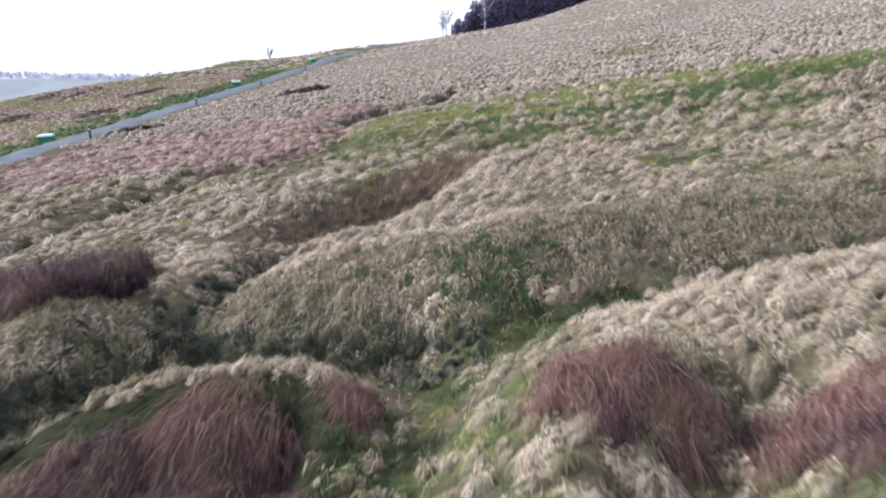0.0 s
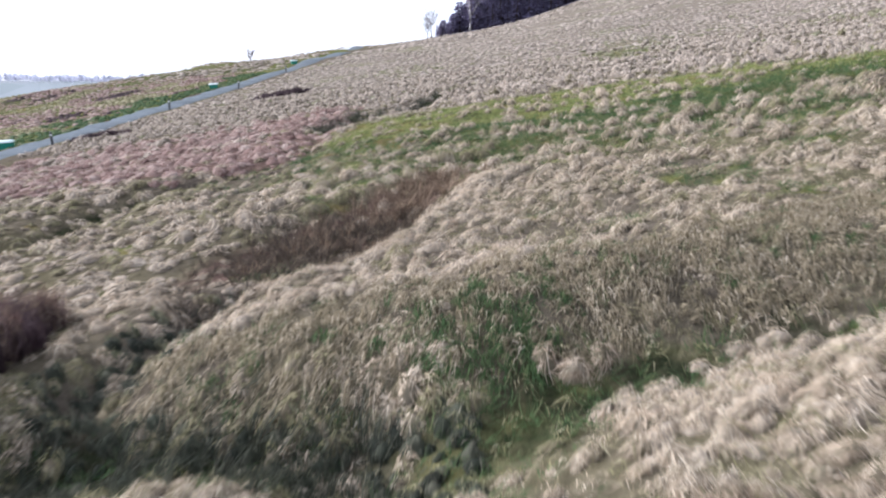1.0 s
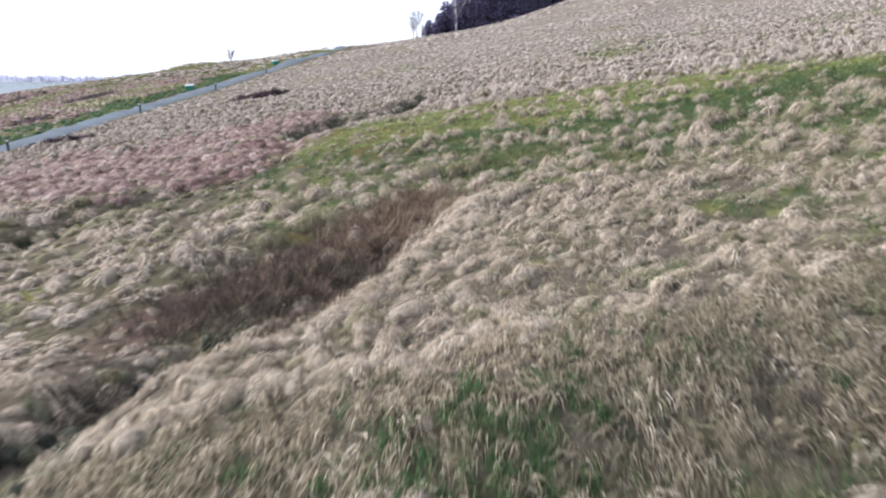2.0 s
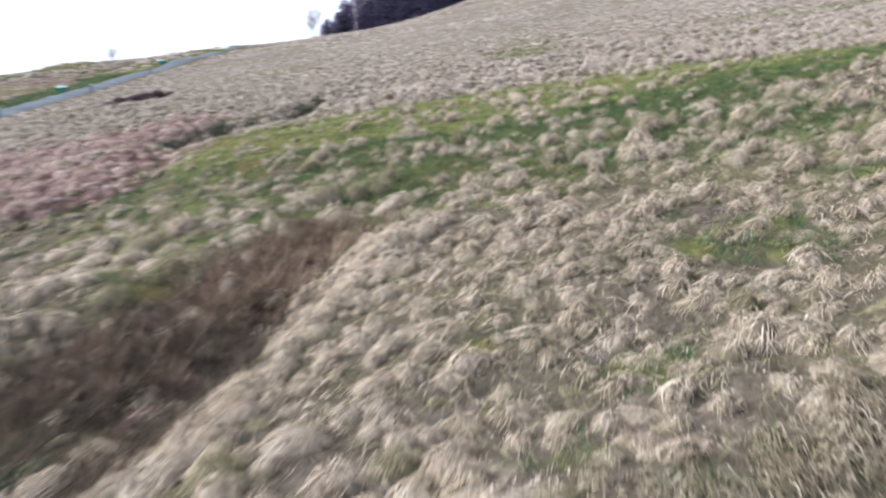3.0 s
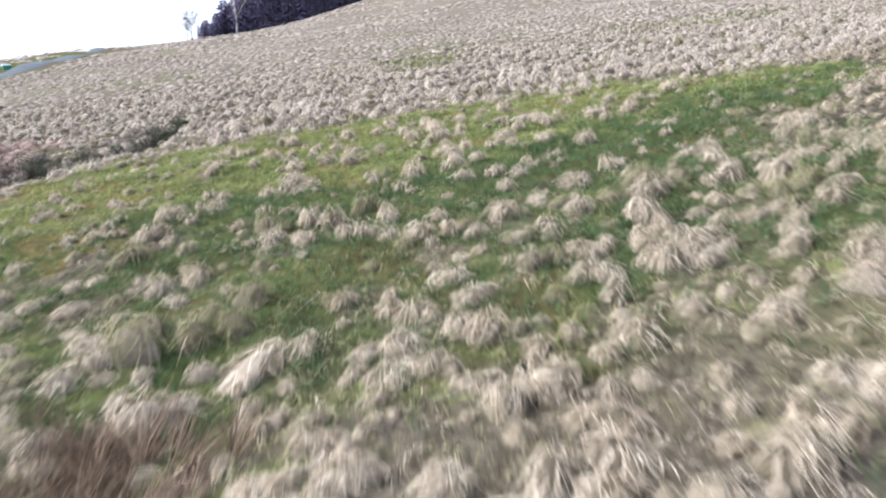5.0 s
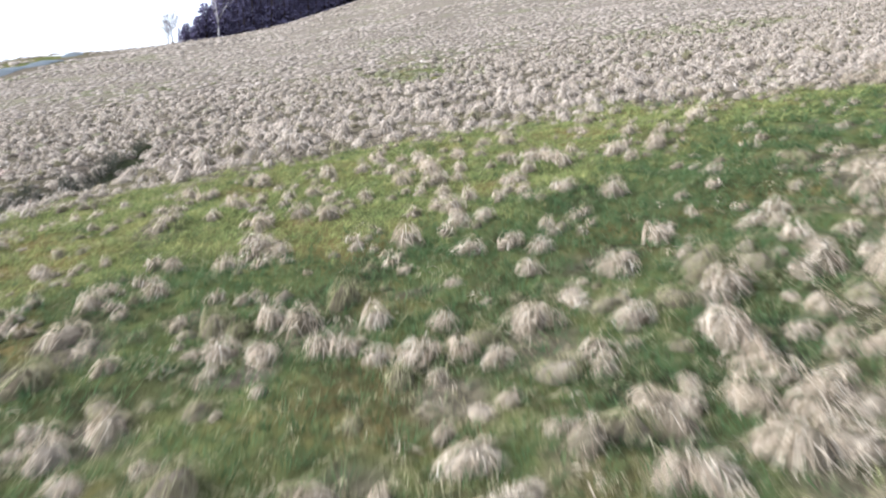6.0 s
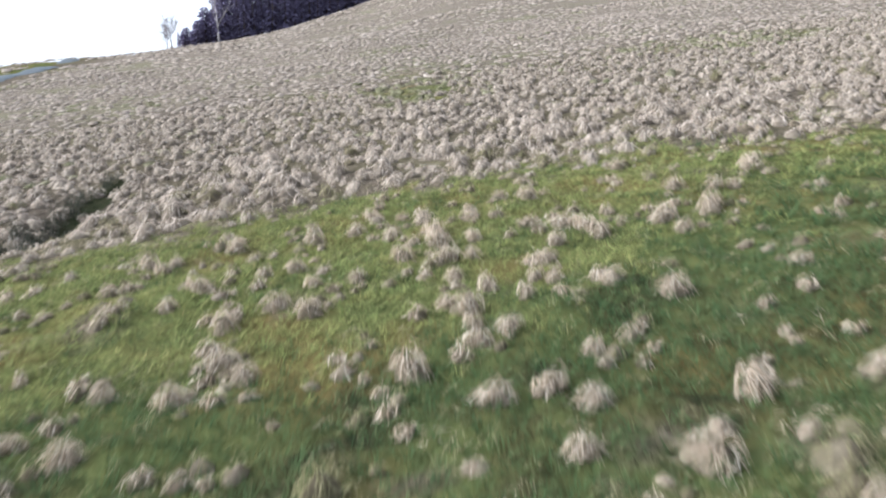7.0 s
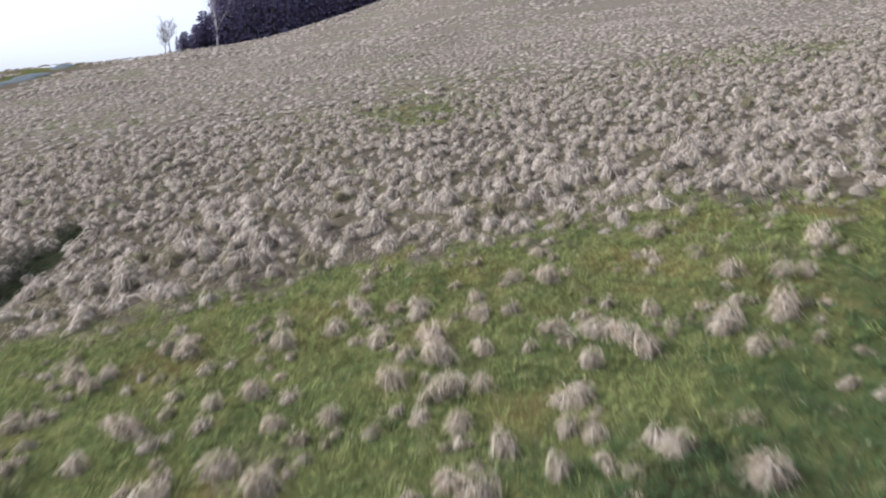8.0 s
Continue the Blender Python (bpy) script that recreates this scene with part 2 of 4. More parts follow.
STEP = ((1.4, 49.0), (0.5, 46.4), (-0.4, 43.6), (-1.7, 41.6), (-3.2, 40.4), (-4.7, 39.0), (-5.4, 36.0), (-4.7, 31.0), (-6.2, 28.2), (-9.8, 25.6), (-11.0, 21.0), (-12.5, 17.0), (-16.0, 13.0))
BANK_LEFT = ((-5.0, 6.7), (-3.5, 7.4), (-2.4, 7.7), (-1.3, 7.6), (-0.6, 7.2))
BANK_RIGHT = ((0.9, 7.2), (1.9, 7.9), (3.4, 8.6), (4.6, 8.5), (6.5, 8.0))
FRONT_LEFT = ((-8.0, 5.2), (-4.5, 5.9), (-2.6, 6.1), (-1.2, 6.2))
FRONT_RIGHT = ((1.1, 4.4), (1.9, 4.4), (2.6, 5.2), (3.0, 6.3))
BROW = ((-3.0, 11.3), (-1.6, 11.7), (0.0, 11.9), (1.4, 12.0), (2.8, 12.0), (4.4, 12.6), (7.0, 13.2))
SPUR = ((2.2, 19.9), (1.2, 18.5), (0.5, 17.3), (0.0, 16.3), (-0.4, 15.3), (-0.9, 14.1), (-2.0, 13.2), (-3.2, 12.6))
WALL = tuple((sx - 0.62, sy + 0.32) for sx, sy in SPUR[1:])


def land(x, y):
    """The height of the ground."""
    x, y = np.asarray(x, float), np.asarray(y, float)
    crest = np.clip(205 + 1.6 * x, 60, 214)
    cx, cy = np.clip(x, -75, 95), np.minimum(np.maximum(y, -25), crest)
    u, v = cx / 50, cy / 50
    h = np.zeros_like(x)
    k = 0
    for i in range(4):
        for j in range(4 - i):
            h = h + HILL[k] * u ** i * v ** j
            k += 1
    h = h + smooth(110, 195, cy) * (0.0016 * np.clip(cx, -20, 60) ** 2 - 0.75)
    out = np.hypot(x - cx, y - cy)
    h = h - 0.22 * out * smooth(0, 25, out)
    r = np.hypot(x, y)
    plain = -30 + 36 * np.exp(-((r - 1500 - 90 * ripple(x, y, 900, 3)) / 260) ** 2) * (1 + 0.12 * ripple(x, y, 500, 5))
    h = np.where(out > 0, np.maximum(h, plain) + 0.0, h)
    for line, depth, w in ((HOLLOW, -0.78, 1.15), (FOOT, -0.82, 1.05), (NICK, -0.5, 0.6), (BANK_LEFT, -0.02, 0.7),
                           (BANK_RIGHT, -0.16, 0.9), (FRONT_LEFT, -0.75, 0.95), (FRONT_RIGHT, -0.5, 0.6), (BROW, 0.14, 1.05), (SPUR, 0.12, 0.55), (WALL, -0.32, 0.55)):
        d, s = off_line(x, y, line)
        h = h + depth * np.exp(-(d / w) ** 2) * fade_ends(s)
    d, s = off_line(x, y, STEP)
    h = h - (0.32 + 0.5 * smooth(38.3, 40.0, y) * smooth(45.5, 43, y) + 0.5 * smooth(30.5, 27.5, y)) * np.exp(-(d / 1.2) ** 2) * fade_ends(s)
    d, s = off_line(x, y, TRENCH)
    h = h - (0.2 + 0.42 * smooth(0.2, 0.38, s) - 0.3 * smooth(0.48, 0.75, s)) * np.exp(-(d / (1.1 + 0.8 * smooth(0.2, 0.5, s))) ** 3) * fade_ends(s)
    h = h + 0.42 * np.exp(-(((x + 5.6) / 1.1) ** 2 + ((y - 9.9) / 0.7) ** 2))
    h = h + 1.1 * np.exp(-((x + 42) / 6) ** 2 - ((y - 139) / 7) ** 2)
    near = 1 - smooth(60, 120, r)
    h = h - 0.15 * near
    h = h + near * (0.05 * ripple(x, y, 1.9, 11) + 0.07 * ripple(x, y, 5.5, 12)) + 0.35 * smooth(50, 120, r) * (1 - smooth(300, 500, r)) * ripple(x, y, 30, 13)
    return h


def turf_band(x, y):
    """The open band of green turf across the slope, 0..1."""
    lower = np.interp(x, (-7, -3, -1, 3, 5, 7, 8.6, 11, 13, 16, 19, 23), (28.5, 26.4, 27.4, 27.0, 26.0, 25.2, 25.3, 27.0, 27.6, 28.6, 30.8, 32.5)) + 0.4 * ripple(x, x * 0 + 3, 5.0, 21)
    upper = 38.5 - 0.15 * np.maximum(x - 12, 0) ** 1.5 - 0.6 * np.maximum(-x, 0) + 0.6 * ripple(x, x * 0, 7.0, 22)
    fray = 0.8 * ripple(x, y, 1.6, 24) + 0.5 * ripple(x, y, 0.8, 20)
    return smooth(-0.9, 0.9, y - lower + fray) * smooth(-0.7, 0.7, upper - y + fray) * smooth(-7.5, -1.5, x) * (1 - smooth(22, 27, x))


RED_BANKS = ((1.6, 6.0, 0.8, 0.62, 20), (3.4, 5.0, 0.75, 0.7, 10), (-2.35, 7.0, 0.85, 0.3, 10), (-3.5, 6.65, 0.7, 0.35, 20), (-2.6, 6.2, 1.3, 0.5, 8), (-0.85, 7.2, 0.38, 0.28, 0), (-4.3, 6.1, 0.9, 0.6, 15), (-2.8, 5.5, 1.6, 0.5, 5), (-7.2, 12.4, 1.9, 1.6, 10))


def on_face(x, y):
    """The steep face of the knoll above the hollow."""
    foot = np.interp(x, (-4.5, -3.3, -1.5, 0.8, 2.1, 3.3, 5.0, 7.5, 11.0), (9.6, 9.7, 9.5, 9.4, 9.9, 10.2, 10.4, 10.7, 11.1))
    brow = np.interp(x, (-4.0, -1.6, 0.0, 2.8, 4.4, 7.0, 11.0), (11.6, 12.0, 12.3, 12.5, 13.0, 13.8, 14.4))
    return smooth(0.2, 0.6, y - foot) * smooth(0.1, -0.5, y - brow) * smooth(-4.2, -3.2, x) * smooth(12, 10, x)


# plant cover: how green, how red and how dark the ground is (gully shade included), each 0..1
def cover(x, y):
    g = turf_band(x, y) * (0.82 + 0.25 * ripple(x, y, 3.0, 23))
    mixed = smooth(18.5, 22, y - 0.1 * np.maximum(x - 5, 0)) * smooth(30, 26, y) * smooth(-7, -3, x) * smooth(16, 11, x)
    g = np.maximum(g, mixed * (0.5 + 0.2 * smooth(-1, 2, x) + 0.3 * ripple(x, y, 2.2, 28)))
    for px, py, pr in ((4.9, 16.2, 0.6), (5.7, 15.8, 0.7), (8.6, 17.8, 0.9), (2.1, 20.7, 0.7), (7.5, 22.6, 1.0), (9.6, 24.2, 1.1)):
        g = np.maximum(g, 0.62 * np.exp(-((x - px) ** 2 + (y - py) ** 2) / pr ** 2))
    g = np.maximum(g, 0.3 * smooth(36, 38, y) * smooth(50, 42, y) * (0.6 + 0.5 * ripple(x, y, 3.1, 24)))
    d, s = off_line(x, y, HOLLOW)
    g = np.maximum(g, 0.6 * np.exp(-(d / 0.75) ** 2) * smooth(0.22, 0.36, s))
    g = np.maximum(g, 0.4 * smooth(6.2, 4.8, y) * (0.8 + 0.4 * ripple(x, y, 1.6, 35)))
    d, s = off_line(x, y, FOOT)
    g = np.maximum(g, 0.45 * np.exp(-(d / 0.9) ** 2))
    g = np.maximum(g, 0.62 * smooth(0.55, 1.0, ripple(x, y, 3.2, 25)) * smooth(44, 36, y))
    g = np.maximum(g, 0.7 * np.exp(-((x - 15) / 4) ** 2 - ((y - 61) / 5) ** 2))
    g = np.maximum(g, 0.55 * smooth(0.2, 1.0, ripple(x, y, 22, 26)) * smooth(40, 60, y))
    g = np.maximum(g, 0.6 * np.exp(-((x - 24) / 13) ** 2 - ((y - 72) / 15) ** 2) * (0.75 + 0.4 * ripple(x, y, 5.0, 76)))
    g = np.maximum(g, 0.2 * on_face(x, y) * (0.9 + 0.3 * ripple(x, y, 1.1, 38)))
    patch_d, patch_s = off_line(x, y, ((15.3, 57.0), (17.0, 66.0), (21.5, 77.0)))
    g = np.maximum(g, 0.75 * np.exp(-(patch_d / 4.5) ** 2) * (0.65 + 0.5 * ripple(x, y, 3.0, 75)))
    road_x = -30.0 + 0.115 * (y - 32)
    g = np.maximum(g, 0.8 * smooth(1.0, 2.5, road_x - x) * smooth(9, 5, road_x - x) * (y > 20))
    g = np.maximum(g, 0.72 * smooth(6, 10, road_x - x) * (0.85 + 0.4 * ripple(x, y, 9, 29)))
    red = smooth(-4.0, -5.0, x - 0.04 * (y - 36)) * smooth(26.5, 31, y + 0.12 * (x + 8)) * smooth(49, 42, y - 0.35 * (x + 12)) * smooth(-32, -24, x)
    red = red * (0.75 + 0.35 * ripple(x, y, 6.0, 27))
    red = np.maximum(red, 0.6 * smooth(10, 14, road_x - x) * smooth(70, 90, y) * smooth(0.0, 0.8, ripple(x, y, 14, 36)))
    d, s = off_line(x + 0.15, y - 0.15, TRENCH)
    brown = 1.0 * np.exp(-(d / (0.9 + 0.5 * smooth(0.2, 0.5, s))) ** 4) * smooth(0.08, 0.16, s) * smooth(0.85, 0.5, s)
    d, s = off_line(x, y, STEP)
    dark_and_shade = (0.45 + 0.5 * smooth(38.0, 39.5, y) + 0.5 * smooth(30.5, 27.5, y)) * np.exp(-(d / (0.7 + 0.4 * smooth(32, 29, y) + 0.7 * smooth(37.5, 39.5, y) - 0.75 * smooth(42.0, 44.0, y))) ** 2) * fade_ends(s, 0.05)
    # gully below the knoll: its shade is painted as dark ground
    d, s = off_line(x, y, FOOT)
    dark_and_shade = np.maximum(dark_and_shade, 0.95 * np.exp(-(d / 0.9) ** 2) * smooth(0.05, 0.2, s))
    dark_and_shade = np.maximum(dark_and_shade, 0.42 * smooth(5, 9, road_x - x) * (0.8 + 0.5 * ripple(x, y, 12, 37)))
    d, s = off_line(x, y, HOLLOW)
    dark_and_shade = np.maximum(dark_and_shade, 0.66 * np.exp(-(d / 0.9) ** 2) * (0.8 + 0.5 * ripple(x, y, 1.2, 30)))
    dark_and_shade = np.maximum(dark_and_shade, 0.4 * smooth(6.4, 5.4, y))
    dark_and_shade = np.maximum(dark_and_shade, (0.44 + 0.12 * ripple(x, y, 3.5, 77)) * smooth(18.5, 20.5, y) * smooth(31.5, 28.5, y + 0.9 * ripple(x, y, 4, 41)) * smooth(-3, 0, x))
    lens_d, lens_s = off_line(x, y, ((-15.4, 65.3), (-10.9, 68.9)))
    dark_and_shade = np.maximum(dark_and_shade, 0.9 * np.exp(-(lens_d / 0.8) ** 2))
    dark_and_shade = np.maximum(dark_and_shade, 0.95 * smooth(-0.8, -1.2, x) * smooth(7.9, 7.4, y) * smooth(-9, -7, x)
                     * smooth(2.6, 4.4, y + 0.6 * ripple(x, y, 1.5, 78)))
    for bx, by, rx, ry, turn in RED_BANKS:
        dark_and_shade = np.maximum(dark_and_shade, 0.9 * np.exp(-(((x - bx) / rx) ** 2 + ((y - by) / ry) ** 2) ** 2))
    side_d, side_s = off_line(x, y, WALL)
    dark_and_shade = np.maximum(dark_and_shade, 0.9 * np.exp(-(side_d / 0.5) ** 2) * smooth(18.5, 17.0, y) * fade_ends(side_s, 0.1))
    low_d, low_s = off_line(x, y, TRENCH)
    dark_and_shade = np.maximum(dark_and_shade, 0.55 * np.exp(-(low_d / 0.9) ** 2) * smooth(0.36, 0.48, low_s) * smooth(0.75, 0.5, low_s))
    return np.clip(g, 0, 1), np.clip(np.maximum(red, brown), 0, 1), np.clip(dark_and_shade, 0, 1)


ROAD = ((-42, -60), (-36, -20), (-32.4, 10), (-30.0, 32), (-27.7, 51.7), (-25.6, 68.8), (-23.6, 86), (-21.4, 103), (-19.8, 120), (-18.0, 140), (-16.0, 170))


def ground_sheet():
    def steps(a, b, fine, ends):
        mid = np.arange(a, b + 1e-6, fine)
        grow = fine * np.cumsum(1.13 ** np.arange(1, 90))
        grow = grow[grow < ends]
        return np.concatenate([(a - grow)[::-1], mid, b + grow])
    xs, ys = steps(-14, 20, 0.22, 3600), steps(1, 46, 0.22, 3600)
    X, Y = np.meshgrid(xs, ys)
    fx, fy = X.ravel(), Y.ravel()
    z = land(fx, fy)
    d, s = off_line(fx, fy, ROAD)
    z = z - 0.10 * (d < 1.8)
    nx, ny = len(xs), len(ys)
    i = (np.arange(ny - 1)[:, None] * nx + np.arange(nx - 1)[None, :]).ravel()
    quads = np.stack([i, i + 1, i + nx + 1, i + nx], 1)
    me = bpy.data.meshes.new("ground")
    fill_mesh(me, np.stack([fx, fy, z], 1), quads)
    g, r, w = cover(fx, fy)
    a = me.attributes.new("veg", "FLOAT_COLOR", "POINT")
    a.data.foreach_set("color", np.stack([g, r, w, np.ones_like(g)], 1).astype(np.float32).ravel())
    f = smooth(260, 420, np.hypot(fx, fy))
    a = me.attributes.new("hazed_fields", "FLOAT_COLOR", "POINT")
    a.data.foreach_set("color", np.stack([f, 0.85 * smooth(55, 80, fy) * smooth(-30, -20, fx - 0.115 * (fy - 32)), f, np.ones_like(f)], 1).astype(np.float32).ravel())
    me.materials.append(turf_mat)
    me.polygons.foreach_set("use_smooth", np.ones(len(quads), bool))
    return tagged(new("ground", me), "rough hillside pasture of straw-coloured and green turf", "ground", kind="structure")


def fill_mesh(me, verts, faces):
    """A mesh of faces with equal numbers of corners."""
    me.vertices.add(len(verts))
    me.vertices.foreach_set("co", np.ascontiguousarray(verts, np.float32).ravel())
    k = faces.shape[1]
    me.loops.add(faces.size)
    me.loops.foreach_set("vertex_index", np.ascontiguousarray(faces, np.int32).ravel())
    me.polygons.add(len(faces))
    me.polygons.foreach_set("loop_start", np.arange(0, faces.size, k, dtype=np.int32))
    me.update(calc_edges=True)
    me.validate()


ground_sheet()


# ---- grasses ----
def tussock(blades, radius, height, width, droop, segs=3, core=True, seed=0, sides=8, body=0.36):
    """Vertices and triangles of one clump: a low core of matted leaves and uneven drooping blades on it."""
    r = np.random.default_rng(seed)
    V, T = [], []
    comb, wide = r.uniform(0, 2 * math.pi), r.uniform(1.0, 1.35)
    if core:
        n = sides
        ring = [(radius * 0.80 * math.cos(a) * r.uniform(0.75, 1.15), radius * 0.80 * math.sin(a) * r.uniform(0.75, 1.15), -0.06) for a in np.arange(n) * 2 * math.pi / n]
        mid = [(0.6 * x, 0.6 * y, height * body * r.uniform(0.7, 1.1)) for x, y, _ in ring]
        V += ring + mid + [(0, 0, height * body * 1.1)]
        for k in range(n):
            q = (k + 1) % n
            T += [(k, q, n + k), (q, n + q, n + k), (n + k, n + q, 2 * n)]
    for b in range(blades):
        a = r.uniform(0, 2 * math.pi)
        a2 = a + r.normal(0, 0.45) + 0.35 * math.sin(comb - a)
        r0 = radius * 0.55 * math.sqrt(r.uniform(0, 1))
        reach = radius * r.uniform(0.45, 1.1) * (1 + 0.3 * math.cos(comb - a2))
        top = height * (r.uniform(0.62, 1.12) - 0.25 * r0 / radius)
        stray = r.uniform() < 0.05
        p = [np.array([r0 * math.cos(a), r0 * math.sin(a), top * 0.72 if droop > 0.5 else height * 0.1])]
        for s in range(1, segs + 1):
            t = s / segs
            out = r0 + reach * t ** 1.1 * (0.6 if stray else 1.0)
            if droop > 0.5:      # a mop of leaves falling outwards
                zz = top * (0.72 + 0.62 * t - 0.25 * t * t if stray else 0.72 + 0.52 * t - 1.2 * t * t)
            else:                # upright
                zz = height * 0.15 + top * t ** (0.7 + droop)
            p.append(np.array([out * math.cos(a + (a2 - a) * t) * wide, out * math.sin(a + (a2 - a) * t) / wide, zz]))
        side = np.array([-math.sin(a2), math.cos(a2), r.uniform(-0.5, 0.5)])
        base = len(V)
        wd = width * r.uniform(0.7, 1.3)
        for s in range(segs):
            w = wd * (1 - 0.55 * s / segs) / 2
            V += [tuple(p[s] - side * w), tuple(p[s] + side * w)]
        V.append(tuple(p[-1]))
        for s in range(segs - 1):
            k = base + 2 * s
            T += [(k, k + 1, k + 3), (k, k + 3, k + 2)]
        k = base + 2 * (segs - 1)
        T.append((k, k + 1, k + 2))
    return np.array(V, float), np.array(T, int), 3 * sides if core else 0


def mop(blades, radius, height, width, segs=3, seed=0, sides=9, flick=0.12, rag=1.0):
    """Vertices and triangles of one rounded tussock: a full dome of matted leaves, and leaves combed down over it."""
    r = np.random.default_rng(seed)
    comb, p2, p3 = r.uniform(0, 2 * math.pi, 3)
    sharp, tilt = r.uniform(1.15, 1.8), r.uniform(0.1, 0.5) * radius

    def skin(a, s, lift=0.0):
        q = radius * s * (1 + 0.16 * math.sin(2 * a + p2) + 0.11 * math.sin(3 * a + p3))
        up = max(1 - s ** sharp, 0.07 - 0.05 * s)
        return np.array([q * math.cos(a) + tilt * up * math.cos(comb), q * math.sin(a) + tilt * up * math.sin(comb), height * up * (1 + lift) + lift * 0.03])
    V, T = [], []
    for s in (0.98, 0.8, 0.45):
        for k in range(sides):
            p = skin(2 * math.pi * (k + r.uniform(-0.3, 0.3)) / sides, s) * r.uniform(0.72, 0.95)
            V.append((p[0], p[1], -0.08 if s > 0.9 else p[2]))
    V.append(tuple(skin(0, 0.0) * 0.85))
    for k in range(sides):
        q = (k + 1) % sides
        for ring in (0, sides):
            T += [(ring + k, ring + q, ring + sides + k), (ring + q, ring + sides + q, ring + sides + k)]
        T.append((2 * sides + k, 2 * sides + q, 3 * sides))
    cores = len(T)
    for b in range(blades):
        a = r.uniform(0, 2 * math.pi)
        turn = r.normal(0, 0.5) + 0.5 * math.sin(comb - a)
        s0 = 0.62 * math.sqrt(r.uniform(0, 1))
        s1 = min(s0 + r.uniform(0.3, 0.8), 1 + flick * r.uniform(0.0, 3.5))
        stray = r.uniform() < 0.22 * rag
        lift = r.uniform(-0.12, 0.3) * rag
        p = []
        for k in range(segs + 1):
            t = k / segs
            p.append(skin(a + turn * t, s0 + (s1 - s0) * t * (0.6 if stray else 1.0), lift + (0.5 * t if stray else 0.14 * math.sin(3 * t))))
        side = np.array([-math.sin(a + turn), math.cos(a + turn), r.uniform(-0.35, 0.35)])
        base, wd = len(V), width * r.uniform(0.7, 1.4)
        for k in range(segs):
            w = wd * (1 - 0.5 * k / segs) / 2
            V += [tuple(p[k] - side * w), tuple(p[k] + side * w)]
        V.append(tuple(p[-1]))
        for k in range(segs - 1):
            c = base + 2 * k
            T += [(c, c + 1, c + 3), (c, c + 3, c + 2)]
        c = base + 2 * (segs - 1)
        T.append((c, c + 1, c + 2))
    return np.array(V, float), np.array(T, int), cores


def hank(blades, radius, height, width, segs, seed):
    """Vertices and triangles of one hank of long leaves, all arching over towards -y."""
    r = np.random.default_rng(seed)
    V, T = [], []
    for b in range(blades):
        q, a = radius * math.sqrt(r.uniform(0, 1)), r.uniform(0, 2 * math.pi)
        root = np.array([q * math.cos(a), q * math.sin(a), -0.03])
        way = -math.pi / 2 + r.normal(0, 0.42)
        reach, top, fall = height * r.uniform(0.5, 1.15), height * r.uniform(0.55, 1.1), r.uniform(0.4, 1.15)
        side = np.array([-math.sin(way), math.cos(way), r.uniform(-0.4, 0.4)])
        base, wd = len(V), width * r.uniform(0.6, 1.4)
        for k in range(segs + 1):
            t = k / segs
            p = root + np.array([reach * t ** 1.5 * math.cos(way), reach * t ** 1.5 * math.sin(way), top * (1.75 * t - (0.75 + fall) * t ** 2.4)])
            w = wd * (1 - 0.6 * t) / 2
            V += [tuple(p - side * w), tuple(p + side * w)] if k < segs else [tuple(p)]
        for k in range(segs - 1):
            c = base + 2 * k
            T += [(c, c + 1, c + 3), (c, c + 3, c + 2)]
        c = base + 2 * (segs - 1)
        T.append((c, c + 1, c + 2))
    return np.array(V, float), np.array(T, int), 0


def spread(forms, x, y, size, tall, lean=None, turn=None):
    """Puts clumps on the ground, and returns all as one set of vertices and triangles."""
    z = land(x, y)
    Vs, Ts, Ms, base = [], [], [], 0
    pick = rng.integers(0, len(forms), len(x))
    for f, (V, T, cores) in enumerate(forms):
        idx = np.nonzero(pick == f)[0]
        if not len(idx):
            continue
        a = rng.uniform(0, 2 * math.pi, len(idx)) if turn is None else turn[idx]
        c, s = np.cos(a)[:, None], np.sin(a)[:, None]
        sz = size[idx][:, None]
        vx = (V[None, :, 0] * c - V[None, :, 1] * s) * sz
        vy = (V[None, :, 0] * s + V[None, :, 1] * c) * sz
        vz = V[None, :, 2] * (sz * tall[idx][:, None])
        if lean is not None:
            vx = vx + vz * lean[idx, 0][:, None]
            vy = vy + vz * lean[idx, 1][:, None]
        gx, gy = x[idx], y[idx]
        e = 0.3
        sx, sy = (land(gx + e, gy) - land(gx - e, gy)) / (2 * e), (land(gx, gy + e) - land(gx, gy - e)) / (2 * e)
        vz = vz + vx * sx[:, None] + vy * sy[:, None] + z[idx][:, None]
        P = np.stack([vx + gx[:, None], vy + gy[:, None], vz], -1).reshape(-1, 3)
        tri = (T[None] + (np.arange(len(idx)) * len(V))[:, None, None]).reshape(-1, 3) + base
        Vs.append(P), Ts.append(tri), Ms.append(np.tile(np.arange(len(T)) < cores, len(idx)))
        base += len(P)
    return np.concatenate(Vs), np.concatenate(Ts), np.concatenate(Ms)


def stuff(name, VT, mat, label, category="grass", core=None):
    me = bpy.data.meshes.new(name)
    fill_mesh(me, *VT[:2])
    me.polygons.foreach_set("use_smooth", np.ones(len(VT[1]), bool))
    me.materials.append(mat)
    if core:                 # the matted heart of each tussock, inner shade put into its colour
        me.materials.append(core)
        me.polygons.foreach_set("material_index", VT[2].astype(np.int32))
    return tagged(new(name, me), label, category, kind="stuff")


def scatter(x0, x1, y0, y1, gap):
    """Jittered places at about that distance."""
    X, Y = np.meshgrid(np.arange(x0, x1, gap), np.arange(y0, y1, gap))
    X[::2] += gap / 2
    n = X.size
    return X.ravel() + rng.uniform(-0.42, 0.42, n) * gap, Y.ravel() + rng.uniform(-0.42, 0.42, n) * gap


